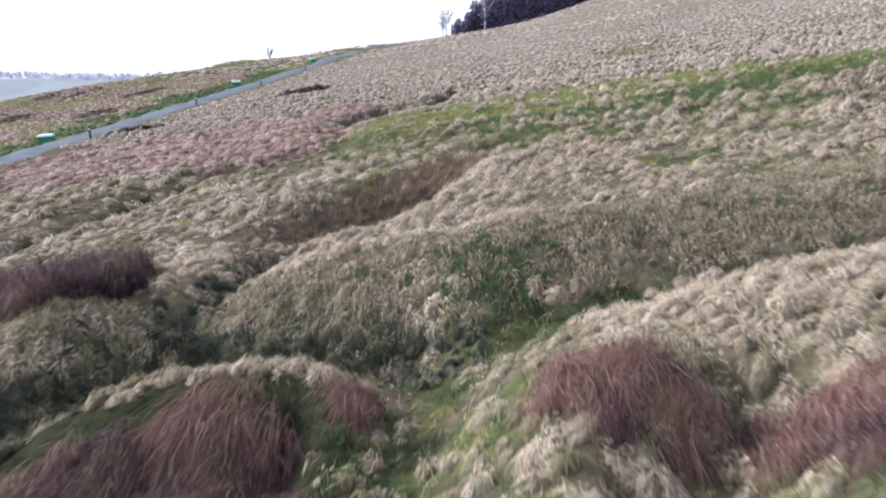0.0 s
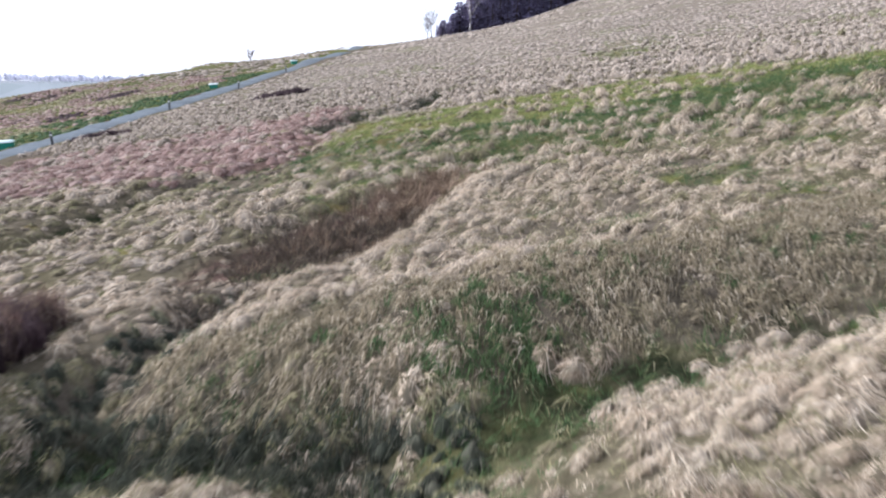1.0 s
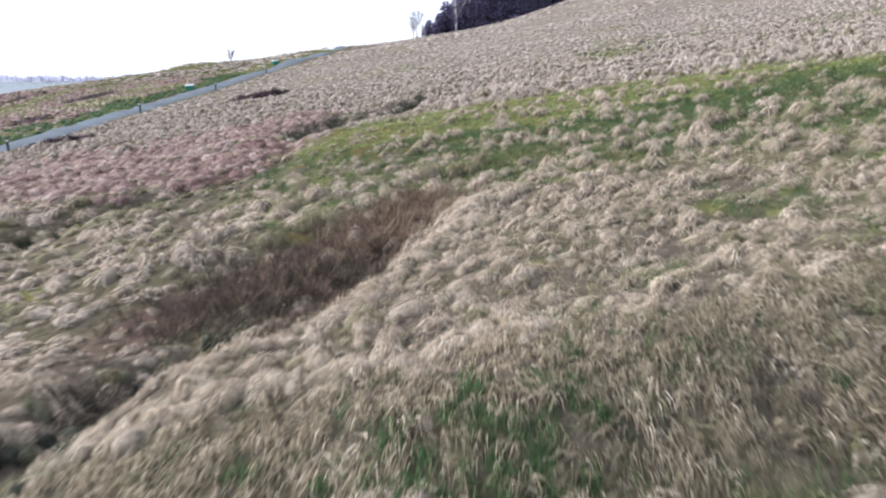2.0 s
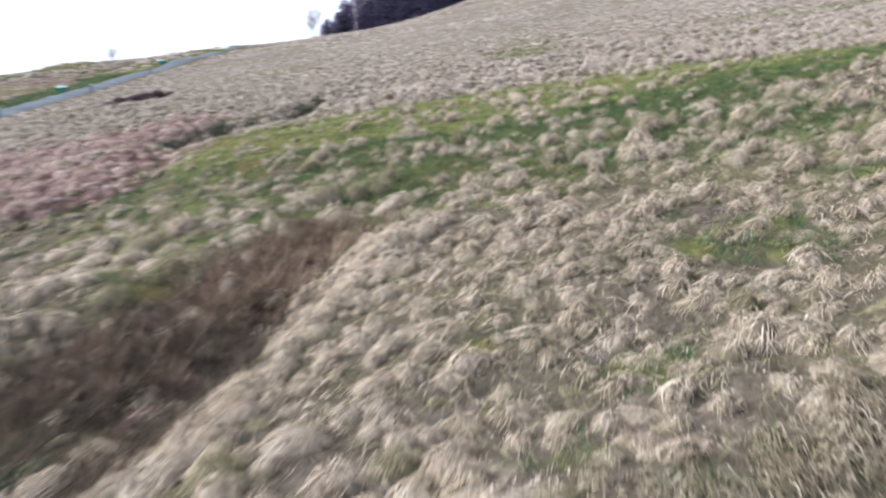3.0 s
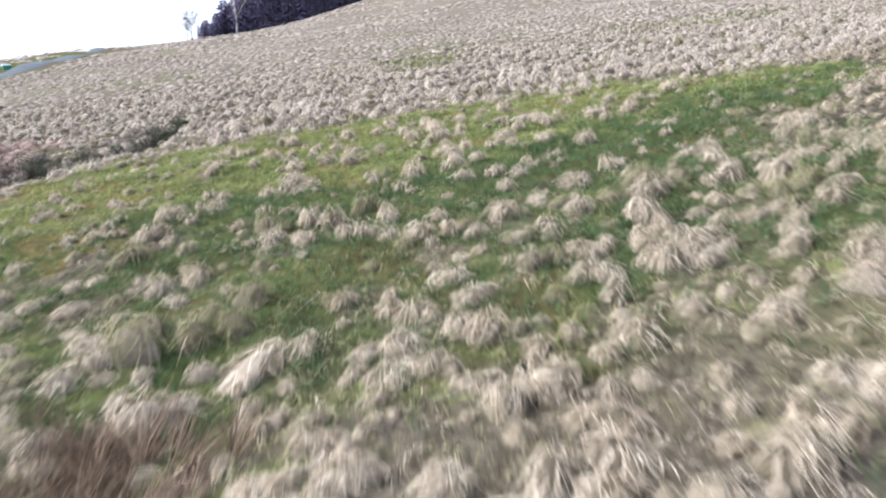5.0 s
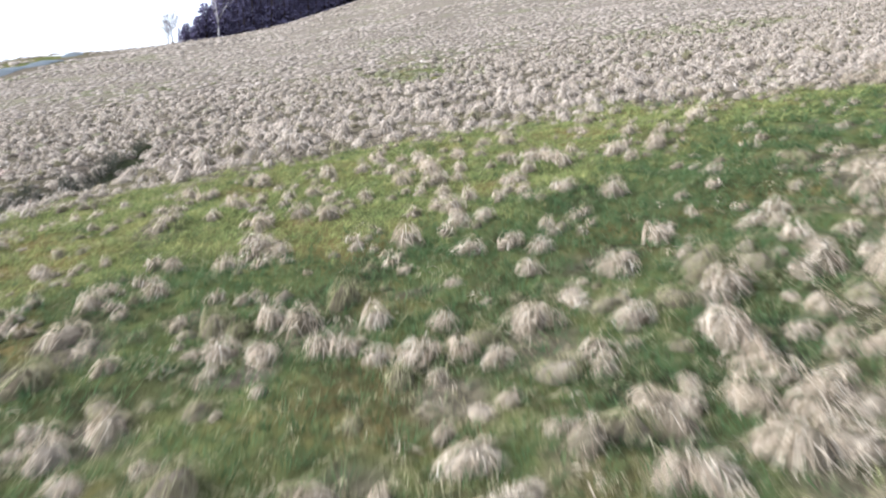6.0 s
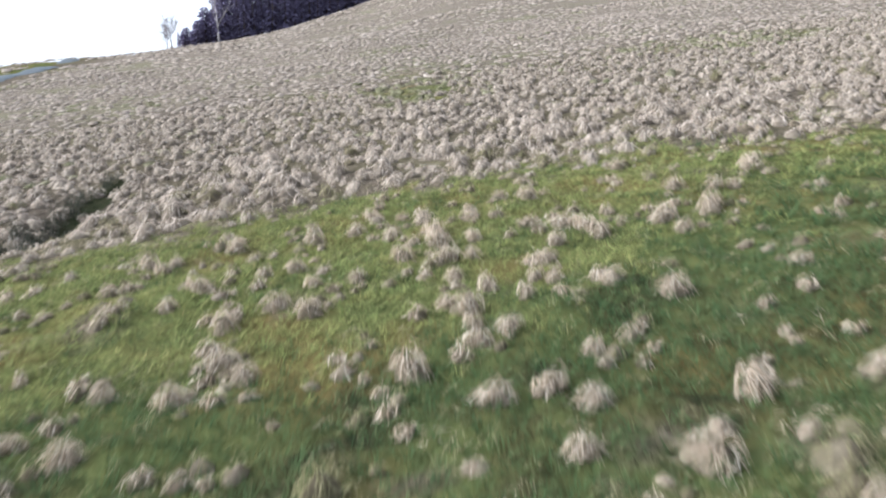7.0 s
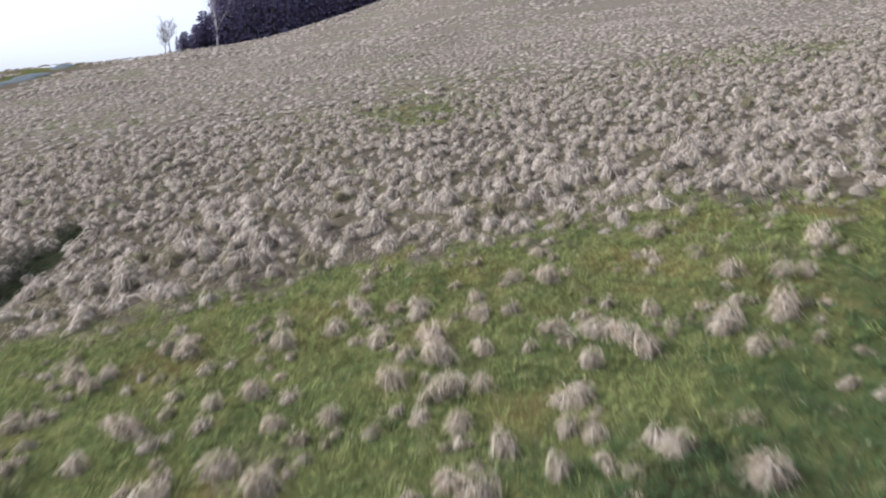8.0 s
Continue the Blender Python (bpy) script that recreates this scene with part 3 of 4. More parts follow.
def in_view(x, y):
    """The wedge of hillside that the flight looks over."""
    return (x > -0.72 * y - 3) & ((x < 0.70 * y + 4) | (x < np.minimum(1.6 * (y - 24) + 8, 0.9 * y + 8))) & (np.hypot(x, y) > 2.2)


near_forms = [mop(135, 0.27, 0.20, 0.006, 3, 100 + k, 9, 0.16, 1.4) for k in range(16)]
fine_forms = [mop(125, 0.26, 0.19, 0.0065, 3, 150 + k, 10, 0.2, 1.2) for k in range(12)]
mid_forms = [mop(44, 0.28, 0.20, 0.015, 2, 200 + k, 9, 0.2, 1.5) for k in range(14)]
upper_forms = [mop(24, 0.30, 0.21, 0.022, 2, 250 + k, 8, 0.2, 1.6) for k in range(12)]
far_forms = [mop(12, 0.36, 0.18, 0.04, 2, 300 + k, 7, 0.16) for k in range(10)]
crest_forms = [mop(4, 0.52, 0.20, 0.10, 2, 350 + k, 6) for k in range(8)]
filler_forms = [(V, T[cores:], 0) for V, T, cores in (mop(22, 0.17, 0.09, 0.006, 2, 380 + k, 5, 0.4, 2.0) for k in range(10))]
long_forms = [hank(110, 0.16, 0.46, 0.0045, 4, 400 + k) for k in range(8)]
rush_forms = [tussock(34, 0.22, 0.40, 0.011, 0.25, 3, False, 450 + k) for k in range(8)]
red_mid_forms = [mop(30, 0.36, 0.26, 0.024, 2, 500 + k, 8, 0.3) for k in range(8)]
face_forms = [hank(34, 0.09, 0.17, 0.008, 3, 660 + k) for k in range(10)]
small_forms = [mop(46, 0.16, 0.11, 0.0075, 2, 640 + k, 7, 0.4, 1.9) for k in range(12)]
lawn_forms = [tussock(16, 0.13, 0.085, 0.0065, 0.35, 2, False, 600 + k) for k in range(10)]


def straw_chance(x, y):
    g, r, w = cover(x, y)
    clump = ripple(x, y, 1.5, 31)
    band = turf_band(x, y)
    hollow = np.maximum(np.exp(-(off_line(x, y, HOLLOW)[0] / 0.7) ** 2), 0.95 * np.exp(-(off_line(x, y, FOOT)[0] / 0.95) ** 2))
    p = (0.95 - 0.3 * smooth(0.4, 0.95, g)) * (1 - 0.97 * band) * (1 - 0.9 * hollow) * (1 - 0.8 * np.clip(r * 1.2, 0, 1)) * (1 - 0.85 * smooth(0.55, 0.9, w))
    p = p * (1 - 0.45 * smooth(6.2, 5.0, y)) * (1 - 0.25 * smooth(-2.8, -4.0, x) * smooth(11.5, 10.5, y)) * (1 - 0.88 * on_face(x, y))
    p = p * (0.55 + 0.45 * smooth(-0.8, -0.2, ripple(x, y, 1.35, 39))) ** (y < 47)
    p = p * (1 - 0.2 * np.exp(-(off_line(x, y, ((15.3, 57.0), (17.0, 66.0), (21.5, 77.0)))[0] / 2.8) ** 2))
    p = p * (1 - 0.2 * smooth(4.0, 5.5, x) * smooth(13, 15, y) * smooth(21, 19, y))
    p = p * (1 - 0.4 * smooth(22.8, 24.0, y) * smooth(28, 27, y) * smooth(6.5, 5.0, x) * smooth(-2, 0, x))
    p = p * (1 - 0.9 * smooth(-0.7, -1.1, x) * smooth(7.6, 7.2, y))
    p = p + 0.30 * band * smooth(33, 36, y) * smooth(0.0, 0.6, clump) + 0.3 * band * smooth(1.5, -1.0, x) * smooth(-0.3, 0.4, clump)
    return p + 0.05 * smooth(0.0, 0.9, clump) * band, g, r, w


zones = [scatter(-22, 44, y0, y1, gap) for y0, y1, gap in ((2.5, 11.5, 0.38), (11.5, 18.6, 0.33), (18.6, 27.5, 0.47), (27.5, 36.5, 0.45), (36.5, 47, 0.45))]
x, y = (np.concatenate([z[k] for z in zones]) for k in (0, 1))
p, g, r, w = straw_chance(x, y)
keep = in_view(x, y) & (rng.uniform(0, 1, len(x)) < p)
x, y, g = x[keep], y[keep], g[keep]
line_x = 0.5 + 0.17 * y
close = ((np.abs(x - line_x) < 2.6 + 0.24 * y) & (y < 37)) | ((y < 14) & (x > -9))
size = (0.5 + 0.9 * rng.uniform(0, 1, len(x)) ** 1.4) * 1.0 * (1 - 0.1 * g) * (0.9 + 0.2 * ripple(x, y, 4.0, 33))
tall = rng.uniform(0.6, 1.3, len(x)) * (1 - 0.3 * smooth(1.5, -0.5, x) * smooth(13, 15, y)) * (1 - 0.2 * smooth(10.5, 12, y) * smooth(19.5, 17.5, y)) * (1 + 0.1 * smooth(35, 38, y))
size = size * (1 + 0.15 * smooth(36, 38.5, y) * smooth(47, 43, y))
size = size * (1 - 0.2 * smooth(10.5, 12, y) * smooth(19.5, 17.5, y))
size = size * (1 + 0.18 * smooth(2.0, 0.0, x) * smooth(12, 14, y) * smooth(29, 27, y))
size = size * (1 + 0.12 * smooth(18, 20.5, y) * smooth(29, 26.5, y) * smooth(-2, 1, x)) * (1 - 0.3 * turf_band(x, y))
size = size * (1 - 0.45 * np.exp(-(np.minimum(off_line(x, y, HOLLOW)[0], off_line(x, y, FOOT)[0]) / 0.9) ** 2))
face = on_face(x, y)
bank = smooth(9.4, 8.6, y)
size, tall = size * (1 - 0.42 * face - 0.2 * bank), tall * (1 - 0.4 * face - 0.1 * bank)
olive = rng.uniform(0, 1, len(x)) < 0.06 + 0.25 * smooth(0.3, 1.0, ripple(x, y, 4.5, 32)) + 0.3 * face + 0.22 * smooth(21.5, 24, y) * smooth(30, 27, y) + 0.22 * smooth(1.0, -2.0, x) * smooth(31, 27, y) * smooth(16, 18, y) + 0.6 * smooth(-2.8, -4.0, x) * smooth(11.8, 10.5, y)
wind = np.stack([rng.normal(0.04, 0.12, len(x)), rng.normal(-0.03, 0.12, len(x))], 1)
first, high = y < 18.6, (y > 36.0 + rng.normal(0, 1.0, len(x)))
slope = (x < 1.5 + rng.normal(0, 0.4, len(x))) & (y > 12.5) & (y < 30)
for near_set, forms in ((close & first, fine_forms), (close & ~first, near_forms), (~close, mid_forms)):
    for tone, mat, core, name, word in ((~olive & ~high & ~slope, straw_mat, shaded_thatch_mat, "tussock_grass", "bleached straw-coloured grass tussocks matted on the hillside"),
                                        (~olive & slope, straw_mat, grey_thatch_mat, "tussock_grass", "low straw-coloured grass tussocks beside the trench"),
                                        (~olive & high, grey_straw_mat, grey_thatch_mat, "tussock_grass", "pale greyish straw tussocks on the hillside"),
                                        (olive, olive_mat, shaded_thatch_mat, "olive_tussock_grass", "olive and yellowed grass tussocks among the straw")):
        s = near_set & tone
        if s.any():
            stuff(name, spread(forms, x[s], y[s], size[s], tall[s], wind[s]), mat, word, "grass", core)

x, y = scatter(-30, 62, 47, 66, 0.55)
p, g, r, w = straw_chance(x, y)
keep = in_view(x, y) & (rng.uniform(0, 1, len(x)) < p * 0.95) & (off_line(x, y, ROAD)[0] > 2.6)
x, y = x[keep], y[keep]
size, tall = rng.uniform(0.6, 1.25, len(x)), rng.uniform(0.65, 1.15, len(x))
olive = rng.uniform(0, 1, len(x)) < 0.05 + 0.9 * smooth(0.3, 0.75, cover(x, y)[0])
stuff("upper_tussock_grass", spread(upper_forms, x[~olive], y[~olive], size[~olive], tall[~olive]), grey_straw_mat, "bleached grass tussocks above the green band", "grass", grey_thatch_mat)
stuff("upper_olive_grass", spread(upper_forms, x[olive], y[olive], size[olive], tall[olive] * 0.7), dull_olive_mat, "olive-green grass patches above the green band")
# the slope beside and behind the flight
x, y = scatter(-26, 34, -14, 34, 0.95)
keep = ~in_view(x, y) & (rng.uniform(0, 1, len(x)) < 0.85)
x, y = x[keep], y[keep]
stuff("outer_tussock_grass", spread(upper_forms, x, y, rng.uniform(1.1, 1.9, len(x)), rng.uniform(0.5, 0.8, len(x))), straw_mat, "straw-coloured grass tussocks on the slope beside", "grass", shaded_thatch_mat)
x, y = scatter(-60, 110, 66, 112, 0.74)
p, g, r, w = straw_chance(x, y)
d, s = off_line(x, y, ROAD)
keep = in_view(x, y) & (rng.uniform(0, 1, len(x)) < p * 0.9) & (d > 2.6) & (x > -29.5 + 0.115 * (y - 32))
x, y = x[keep], y[keep]
size, tall = rng.uniform(0.6, 1.25, len(x)), rng.uniform(0.45, 0.85, len(x))
olive = rng.uniform(0, 1, len(x)) < 0.04 + 0.75 * smooth(0.3, 0.8, cover(x, y)[0])
stuff("far_tussock_grass", spread(far_forms, x[~olive], y[~olive], size[~olive], tall[~olive]), pale_far_mat, "pale grass tussocks covering the upper hillside")
stuff("far_olive_grass", spread(far_forms, x[olive], y[olive], size[olive], tall[olive] * 0.7), dull_olive_mat, "olive-green grass patches on the upper hillside")

x, y = scatter(-75, 165, 112, 214, 1.4)
d, s = off_line(x, y, ROAD)
keep = in_view(x, y) & (rng.uniform(0, 1, len(x)) < 0.75) & (d > 3) & (y < 207 + 1.6 * np.minimum(x, 0))
x, y = x[keep], y[keep]
stuff("crest_tussock_grass", spread(crest_forms, x, y, rng.uniform(0.8, 1.6, len(x)), rng.uniform(0.35, 0.7, len(x))), pale_far_mat, "pale grass tussocks near the hill's crest")

# short green turf on the open band and in the hollow, lusher low on the band
x, y = scatter(-8, 22, 3, 39, 0.165)
g, r, w = cover(x, y)
aside = np.abs(x - 0.5 - 0.17 * y)
keep = in_view(x, y) & (rng.uniform(0, 1, len(x)) < g * (1.1 - 0.35 * smooth(3.0, 0.0, x + 0.5 * (y - 29)))) & ((aside < 7) | ((rng.uniform(0, 1, len(x)) < 0.4) & (y > 22)))
x, y, aside = x[keep], y[keep], aside[keep]
lush = rng.uniform(0, 1, len(x)) < smooth(20.0, 21.5, y) * smooth(31.0, 28.2, y + 0.9 * ripple(x, y, 4, 41)) + 0.95 * (y < 20) + 0.55 * smooth(9.5, 11.5, x) * smooth(26, 27, y) * smooth(34, 32, y) + 0.6 * smooth(5.0, 3.0, x) * smooth(24, 25, y) * smooth(31.5, 29.5, y) + 0.16 * smooth(-0.2, 0.6, ripple(x, y, 2.6, 42))
size, tall = rng.uniform(0.7, 1.5, len(x)) * (1 + 0.5 * (aside > 7)), rng.uniform(0.6, 1.3, len(x))
stuff("green_turf", spread(lawn_forms, x[~lush], y[~lush], size[~lush], tall[~lush]), green_mat, "short green grazed turf between the tussocks")
stuff("lush_turf", spread(lawn_forms, x[lush], y[lush], size[lush], tall[lush] * 1.3), lush_mat, "dark lush grass low on the green band")

# loose leaves between the tussocks
x, y = scatter(-9, 15, 3, 41, 0.24)
p, g, r, w = straw_chance(x, y)
keep = in_view(x, y) & (np.abs(x - 0.5 - 0.17 * y) < 2.6 + 0.24 * y) & (rng.uniform(0, 1, len(x)) < p + 0.12)
x, y = x[keep], y[keep]
pale = rng.uniform(0, 1, len(x)) < (0.45 - 0.4 * smooth(0.2, 0.6, cover(x, y)[0])) 
for s, mat, word in ((pale, straw_mat, "loose bleached grass lying between the tussocks"), (~pale, olive_mat, "olive grass growing between the tussocks")):
    stuff("loose_grass", spread(filler_forms, x[s], y[s], rng.uniform(0.7, 1.3, s.sum()), rng.uniform(0.6, 1.1, s.sum())), mat, word)


# short dull grass on the knoll's face, small pale tufts before it
x, y = scatter(-4.5, 12, 9, 15, 0.13)
keep = rng.uniform(0, 1, len(x)) < 1.1 * on_face(x, y) * (0.75 + 0.4 * ripple(x, y, 0.7, 44))
x, y = x[keep], y[keep]
# greener right part of the face, its dark partly painted shade
shade = rng.uniform(0, 1, len(x)) < 0.7 * np.exp(-((x - 0.8) / 0.9) ** 2) * smooth(11.6, 10.8, y) + 0.03
for s, mat, word in ((~shade, knoll_mat, "short olive-brown grass combed down the steep face of the knoll"), (shade, lush_mat, "dark green grass on the steep face of the knoll")):
    stuff("knoll_grass", spread(face_forms, x[s], y[s], rng.uniform(0.6, 1.5, s.sum()), rng.uniform(0.6, 1.3, s.sum()), None, rng.normal(-0.2, 0.5, s.sum())), mat, word)
x, y = scatter(-8, 7, 2.3, 10.4, 0.21)
g, r, w = cover(x, y)
keep = (rng.uniform(0, 1, len(x)) < 0.75 * (1 - 0.8 * w) * (1 - 0.75 * smooth(-0.8, -1.2, x) * smooth(7.6, 7.2, y)) * smooth(0.5, 1.2, off_line(x, y, BANK_RIGHT)[0]) * np.maximum(smooth(0.4, 0.9, off_line(x, y, HOLLOW)[0]), 0.8 * smooth(7.4, 6.6, y))) & (ripple(x, y, 0.9, 71) > -0.5)
x, y = x[keep], y[keep]
pale = rng.uniform(0, 1, len(x)) < 0.5 * smooth(-2.5, -0.8, x) + 0.15
for s, mat, word in ((pale, straw_mat, "small pale grass tufts on the green foreground bank"), (~pale, olive_mat, "small olive grass tufts on the foreground bank")):
    stuff("grass_tufts", spread(small_forms, x[s], y[s], rng.uniform(0.6, 1.3, s.sum()), rng.uniform(0.7, 1.3, s.sum())), mat, word, "grass", shaded_thatch_mat)
x, y = scatter(-3, 19, 27, 38, 0.42)
keep = (rng.uniform(0, 1, len(x)) < 0.9 * turf_band(x, y) * smooth(0.1, 0.75, ripple(x, y, 2.1, 73) + 0.25 * smooth(6, 3, x))) & in_view(x, y)
x, y = x[keep], y[keep]
pale = rng.uniform(0, 1, len(x)) < 0.6
for s, mat, word in ((pale, tan_mat, "small pale grass tufts on the green band"), (~pale, olive_mat, "small olive grass tufts on the green band")):
    stuff("grass_tufts", spread(small_forms, x[s], y[s], rng.uniform(0.7, 1.5, s.sum()), rng.uniform(0.7, 1.2, s.sum())), mat, word, "grass", shaded_thatch_mat)


# single tussocks on the green
def grass_tussock(k):
    ob = new("grass_tussock")
    V, T, cores = mop(0, 0.25, 0.22, 0.013, 3, 700 + k, 12)
    me = bpy.data.meshes.new("crown")
    fill_mesh(me, V, T)
    me.polygons.foreach_set("use_smooth", np.ones(len(T), bool))
    me.materials.append(shaded_thatch_mat)
    tagged(new("crown", me), "matted crown, darkened for the shade inside").parent = ob
    V, T, cores = mop(220, 0.29, 0.23, 0.0058, 3, 700 + k, 12, 0.2, 1.8)
    T = T[cores:]
    me = bpy.data.meshes.new("leaves")
    fill_mesh(me, V, T)
    me.polygons.foreach_set("use_smooth", np.ones(len(T), bool))
    me.materials.append(tan_mat)
    new("leaves", me).parent = ob
    return tagged(ob, "single straw-coloured grass tussock on the green turf", "grass tussock", "tussocks on the green")


TUSSOCKS_LOW = ((7.6, 23.1), (7.6, 23.5), (8.2, 24.3), (6.9, 24.3), (5.2, 24.3), (4.9, 24.7), (4.4, 24.8), (5.8, 24.9), (4.0, 25.0), (6.6, 25.0), (10.0, 25.0), (5.0, 25.4), (3.8, 25.5), (7.5, 25.6),
                (2.9, 25.9), (10.5, 25.9), (4.3, 26.0), (6.6, 26.3), (2.4, 26.3), (8.8, 26.4), (3.1, 26.8), (7.1, 27.0), (6.9, 27.6), (6.2, 27.7), (7.8, 28.2), (11.7, 28.8), (5.6, 28.8), (1.6, 28.9),
                (0.7, 29.0), (6.6, 29.1), (9.7, 29.1), (7.2, 29.4), (6.8, 29.7), (0.9, 29.8), (9.2, 29.9))
TUSSOCKS_HIGH = ((2.7, 30.0), (3.6, 30.1), (7.9, 30.2), (6.9, 30.3), (6.7, 30.6), (3.4, 30.7), (1.8, 30.7), (8.6, 30.7), (8.4, 31.0), (4.8, 31.6), (3.5, 31.9), (15.5, 31.9), (12.8, 32.0), (11.7, 32.1),
                 (10.4, 32.1), (4.3, 32.2), (7.8, 32.3), (7.4, 32.5), (10.3, 32.6), (5.8, 32.7), (10.0, 33.0), (6.8, 33.1), (2.6, 33.1), (11.2, 33.2), (9.5, 33.3), (13.1, 33.6), (3.2, 33.7), (15.3, 33.8),
                 (7.7, 33.8), (4.3, 33.9), (4.9, 34.1), (7.8, 35.2), (9.0, 35.3), (2.5, 35.7), (4.0, 36.1))
TUSSOCKS_MORE = ((2.2, 36.1), (5.1, 33.0), (7.0, 36.2), (8.0, 35.6), (7.8, 34.2), (6.9, 34.6), (5.5, 35.4), (8.3, 33.4), (8.6, 34.4), (9.9, 35.7), (10.4, 35.3), (12.0, 32.4), (13.0, 32.2), (11.6, 31.3),
                 (13.8, 33.2), (14.2, 33.0), (15.8, 34.2), (13.4, 36.3), (8.8, 31.4), (7.3, 31.7), (7.6, 31.0), (7.6, 33.4), (9.5, 32.3), (6.4, 35.5), (4.0, 36.5), (10.3, 26.1), (10.9, 26.3), (9.9, 24.6), (9.1, 26.7))
LARGE = {(8.2, 24.3): 1.4, (7.6, 23.5): 1.25, (7.5, 25.6): 1.2, (10.0, 33.0): 1.35, (5.6, 28.8): 1.25, (10.3, 32.6): 1.2, (7.4, 32.5): 1.2}
tuft_forms = [grass_tussock(k) for k in range(6)]
r = random.Random(8)
for k, (px, py) in enumerate(TUSSOCKS_LOW + TUSSOCKS_HIGH + TUSSOCKS_MORE):
    sc = LARGE.get((px, py), r.uniform(0.7, 1.1))
    up = sc * r.uniform(0.8, 1.1) * (0.8 if sc > 1.3 else 1.0)
    pz = float(land(np.array([px]), np.array([py]))[0])
    m = pose(px, py, pz, r.uniform(-8, 8), r.uniform(-8, 8), r.uniform(0, 360))
    ob = tuft_forms[k] if k < 6 else copy_thing(tuft_forms[k % 6], m)
    ob.matrix_world = m
    ob.scale = (sc, sc * r.uniform(0.9, 1.2), up)


# long red-brown grass on the banks
def drift(places, spacing):
    xs, ys = [], []
    for cx, cy, rx, ry, turn in places:
        n = int(math.pi * rx * ry / spacing ** 2)
        a, q = rng.uniform(0, 2 * math.pi, n), np.sqrt(rng.uniform(0, 1, n))
        q = q * (1 + 0.28 * np.sin(2 * a + 3 * cx) + 0.2 * np.sin(3 * a + 5 * cy))      # an uneven outline
        u, v = rx * q * np.cos(a), ry * q * np.sin(a)
        c, s = math.cos(radians(turn)), math.sin(radians(turn))
        xs.append(cx + u * c - v * s), ys.append(cy + u * s + v * c)
    return np.concatenate(xs), np.concatenate(ys)


x, y = drift(RED_BANKS, 0.145)
keep = ripple(x, y, 0.75, 51) + 0.35 * ripple(x, y, 0.3, 52) > -0.38
x, y = x[keep], y[keep]
size, tall = rng.uniform(0.75, 1.3, len(x)) * (1 + 0.4 * (x < -5)), rng.uniform(0.75, 1.2, len(x)) * (1 + 0.5 * (x < -5))
comb = rng.normal(-0.15, 0.25, len(x)) + 0.5 * ripple(x, y, 1.3, 53)
pick = rng.uniform(0, 1, len(x))
dusk = ((x < -5) & (pick < 0.55)) | ((x < -0.8) & (y < 6.7) & (pick < 0.62)) | ((x < -3.2) & (pick < 0.7)) | ((x > 0) & (y < 5.6) & (pick < 0.35)) | (pick < 0.08)
bleached = ~dusk & (pick > 0.78)
for s, mat, name, word in ((~dusk & ~bleached, red_mat, "red_moor_grass", "long reddish-brown moor grass hanging over the banks"), (dusk, heather_mat, "dusky_moor_grass", "dark purplish moor grass below the slope"),
                           (bleached, brown_mat, "bleached_moor_grass", "bleached brown stalks among the red moor grass")):
    stuff(name, spread(long_forms, x[s], y[s], size[s], tall[s], None, comb[s]), mat, word)
# pale fringe along the top of the left bank, tufts on the lump beside the gully
x, y = scatter(-4.6, -0.9, 7.2, 8.6, 0.2)
keep = (off_line(x, y - 0.2, BANK_LEFT)[0] < 0.15) & (x > -3.9)
stuff("bank_fringe_grass", spread(fine_forms, x[keep], y[keep], rng.uniform(0.35, 0.7, keep.sum()), rng.uniform(0.6, 1.1, keep.sum())), straw_mat, "pale grass fringe along the top of the bank", "grass", shaded_thatch_mat)
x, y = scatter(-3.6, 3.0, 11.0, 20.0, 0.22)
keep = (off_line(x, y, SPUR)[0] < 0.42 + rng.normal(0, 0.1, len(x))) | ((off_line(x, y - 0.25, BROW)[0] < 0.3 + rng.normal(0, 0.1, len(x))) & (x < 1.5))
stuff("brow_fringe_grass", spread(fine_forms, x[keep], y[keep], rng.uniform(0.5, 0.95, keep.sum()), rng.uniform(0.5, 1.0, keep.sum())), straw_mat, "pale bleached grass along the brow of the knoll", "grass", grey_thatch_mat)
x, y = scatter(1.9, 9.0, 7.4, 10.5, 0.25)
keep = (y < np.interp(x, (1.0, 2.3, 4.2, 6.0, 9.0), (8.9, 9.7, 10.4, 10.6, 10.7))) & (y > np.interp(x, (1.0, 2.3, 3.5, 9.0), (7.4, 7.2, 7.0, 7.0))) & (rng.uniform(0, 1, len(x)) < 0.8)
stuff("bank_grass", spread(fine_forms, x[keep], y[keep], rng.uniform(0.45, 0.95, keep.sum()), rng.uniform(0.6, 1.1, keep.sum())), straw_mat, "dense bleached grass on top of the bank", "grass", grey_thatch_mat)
x, y = scatter(-8.5, 0.5, 4.0, 15.2, 0.19)
d = np.minimum(off_line(x, y, FOOT)[0], 1.2 * off_line(x, y, NICK)[0])
keep = (d < 0.7 + 0.3 * smooth(-3.6, -4.6, x) + rng.normal(0, 0.12, len(x))) & (rng.uniform(0, 1, len(x)) < 0.7)
x, y, d = x[keep], y[keep], d[keep]
# share of shade-coloured tufts grows towards the gully's bottom
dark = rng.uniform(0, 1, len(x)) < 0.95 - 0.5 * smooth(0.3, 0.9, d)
for s, mat, word in ((dark, shaded_gully_mat, "green grass tufts in the gully, darkened to paint its shade"), (~dark, dull_olive_mat, "dull olive grass tufts on the sides of the gully")):
    stuff("grass_tufts", spread(small_forms, x[s], y[s], rng.uniform(0.5, 1.15, s.sum()), rng.uniform(0.8, 1.6, s.sum())), mat, word, "grass", shaded_gully_mat)
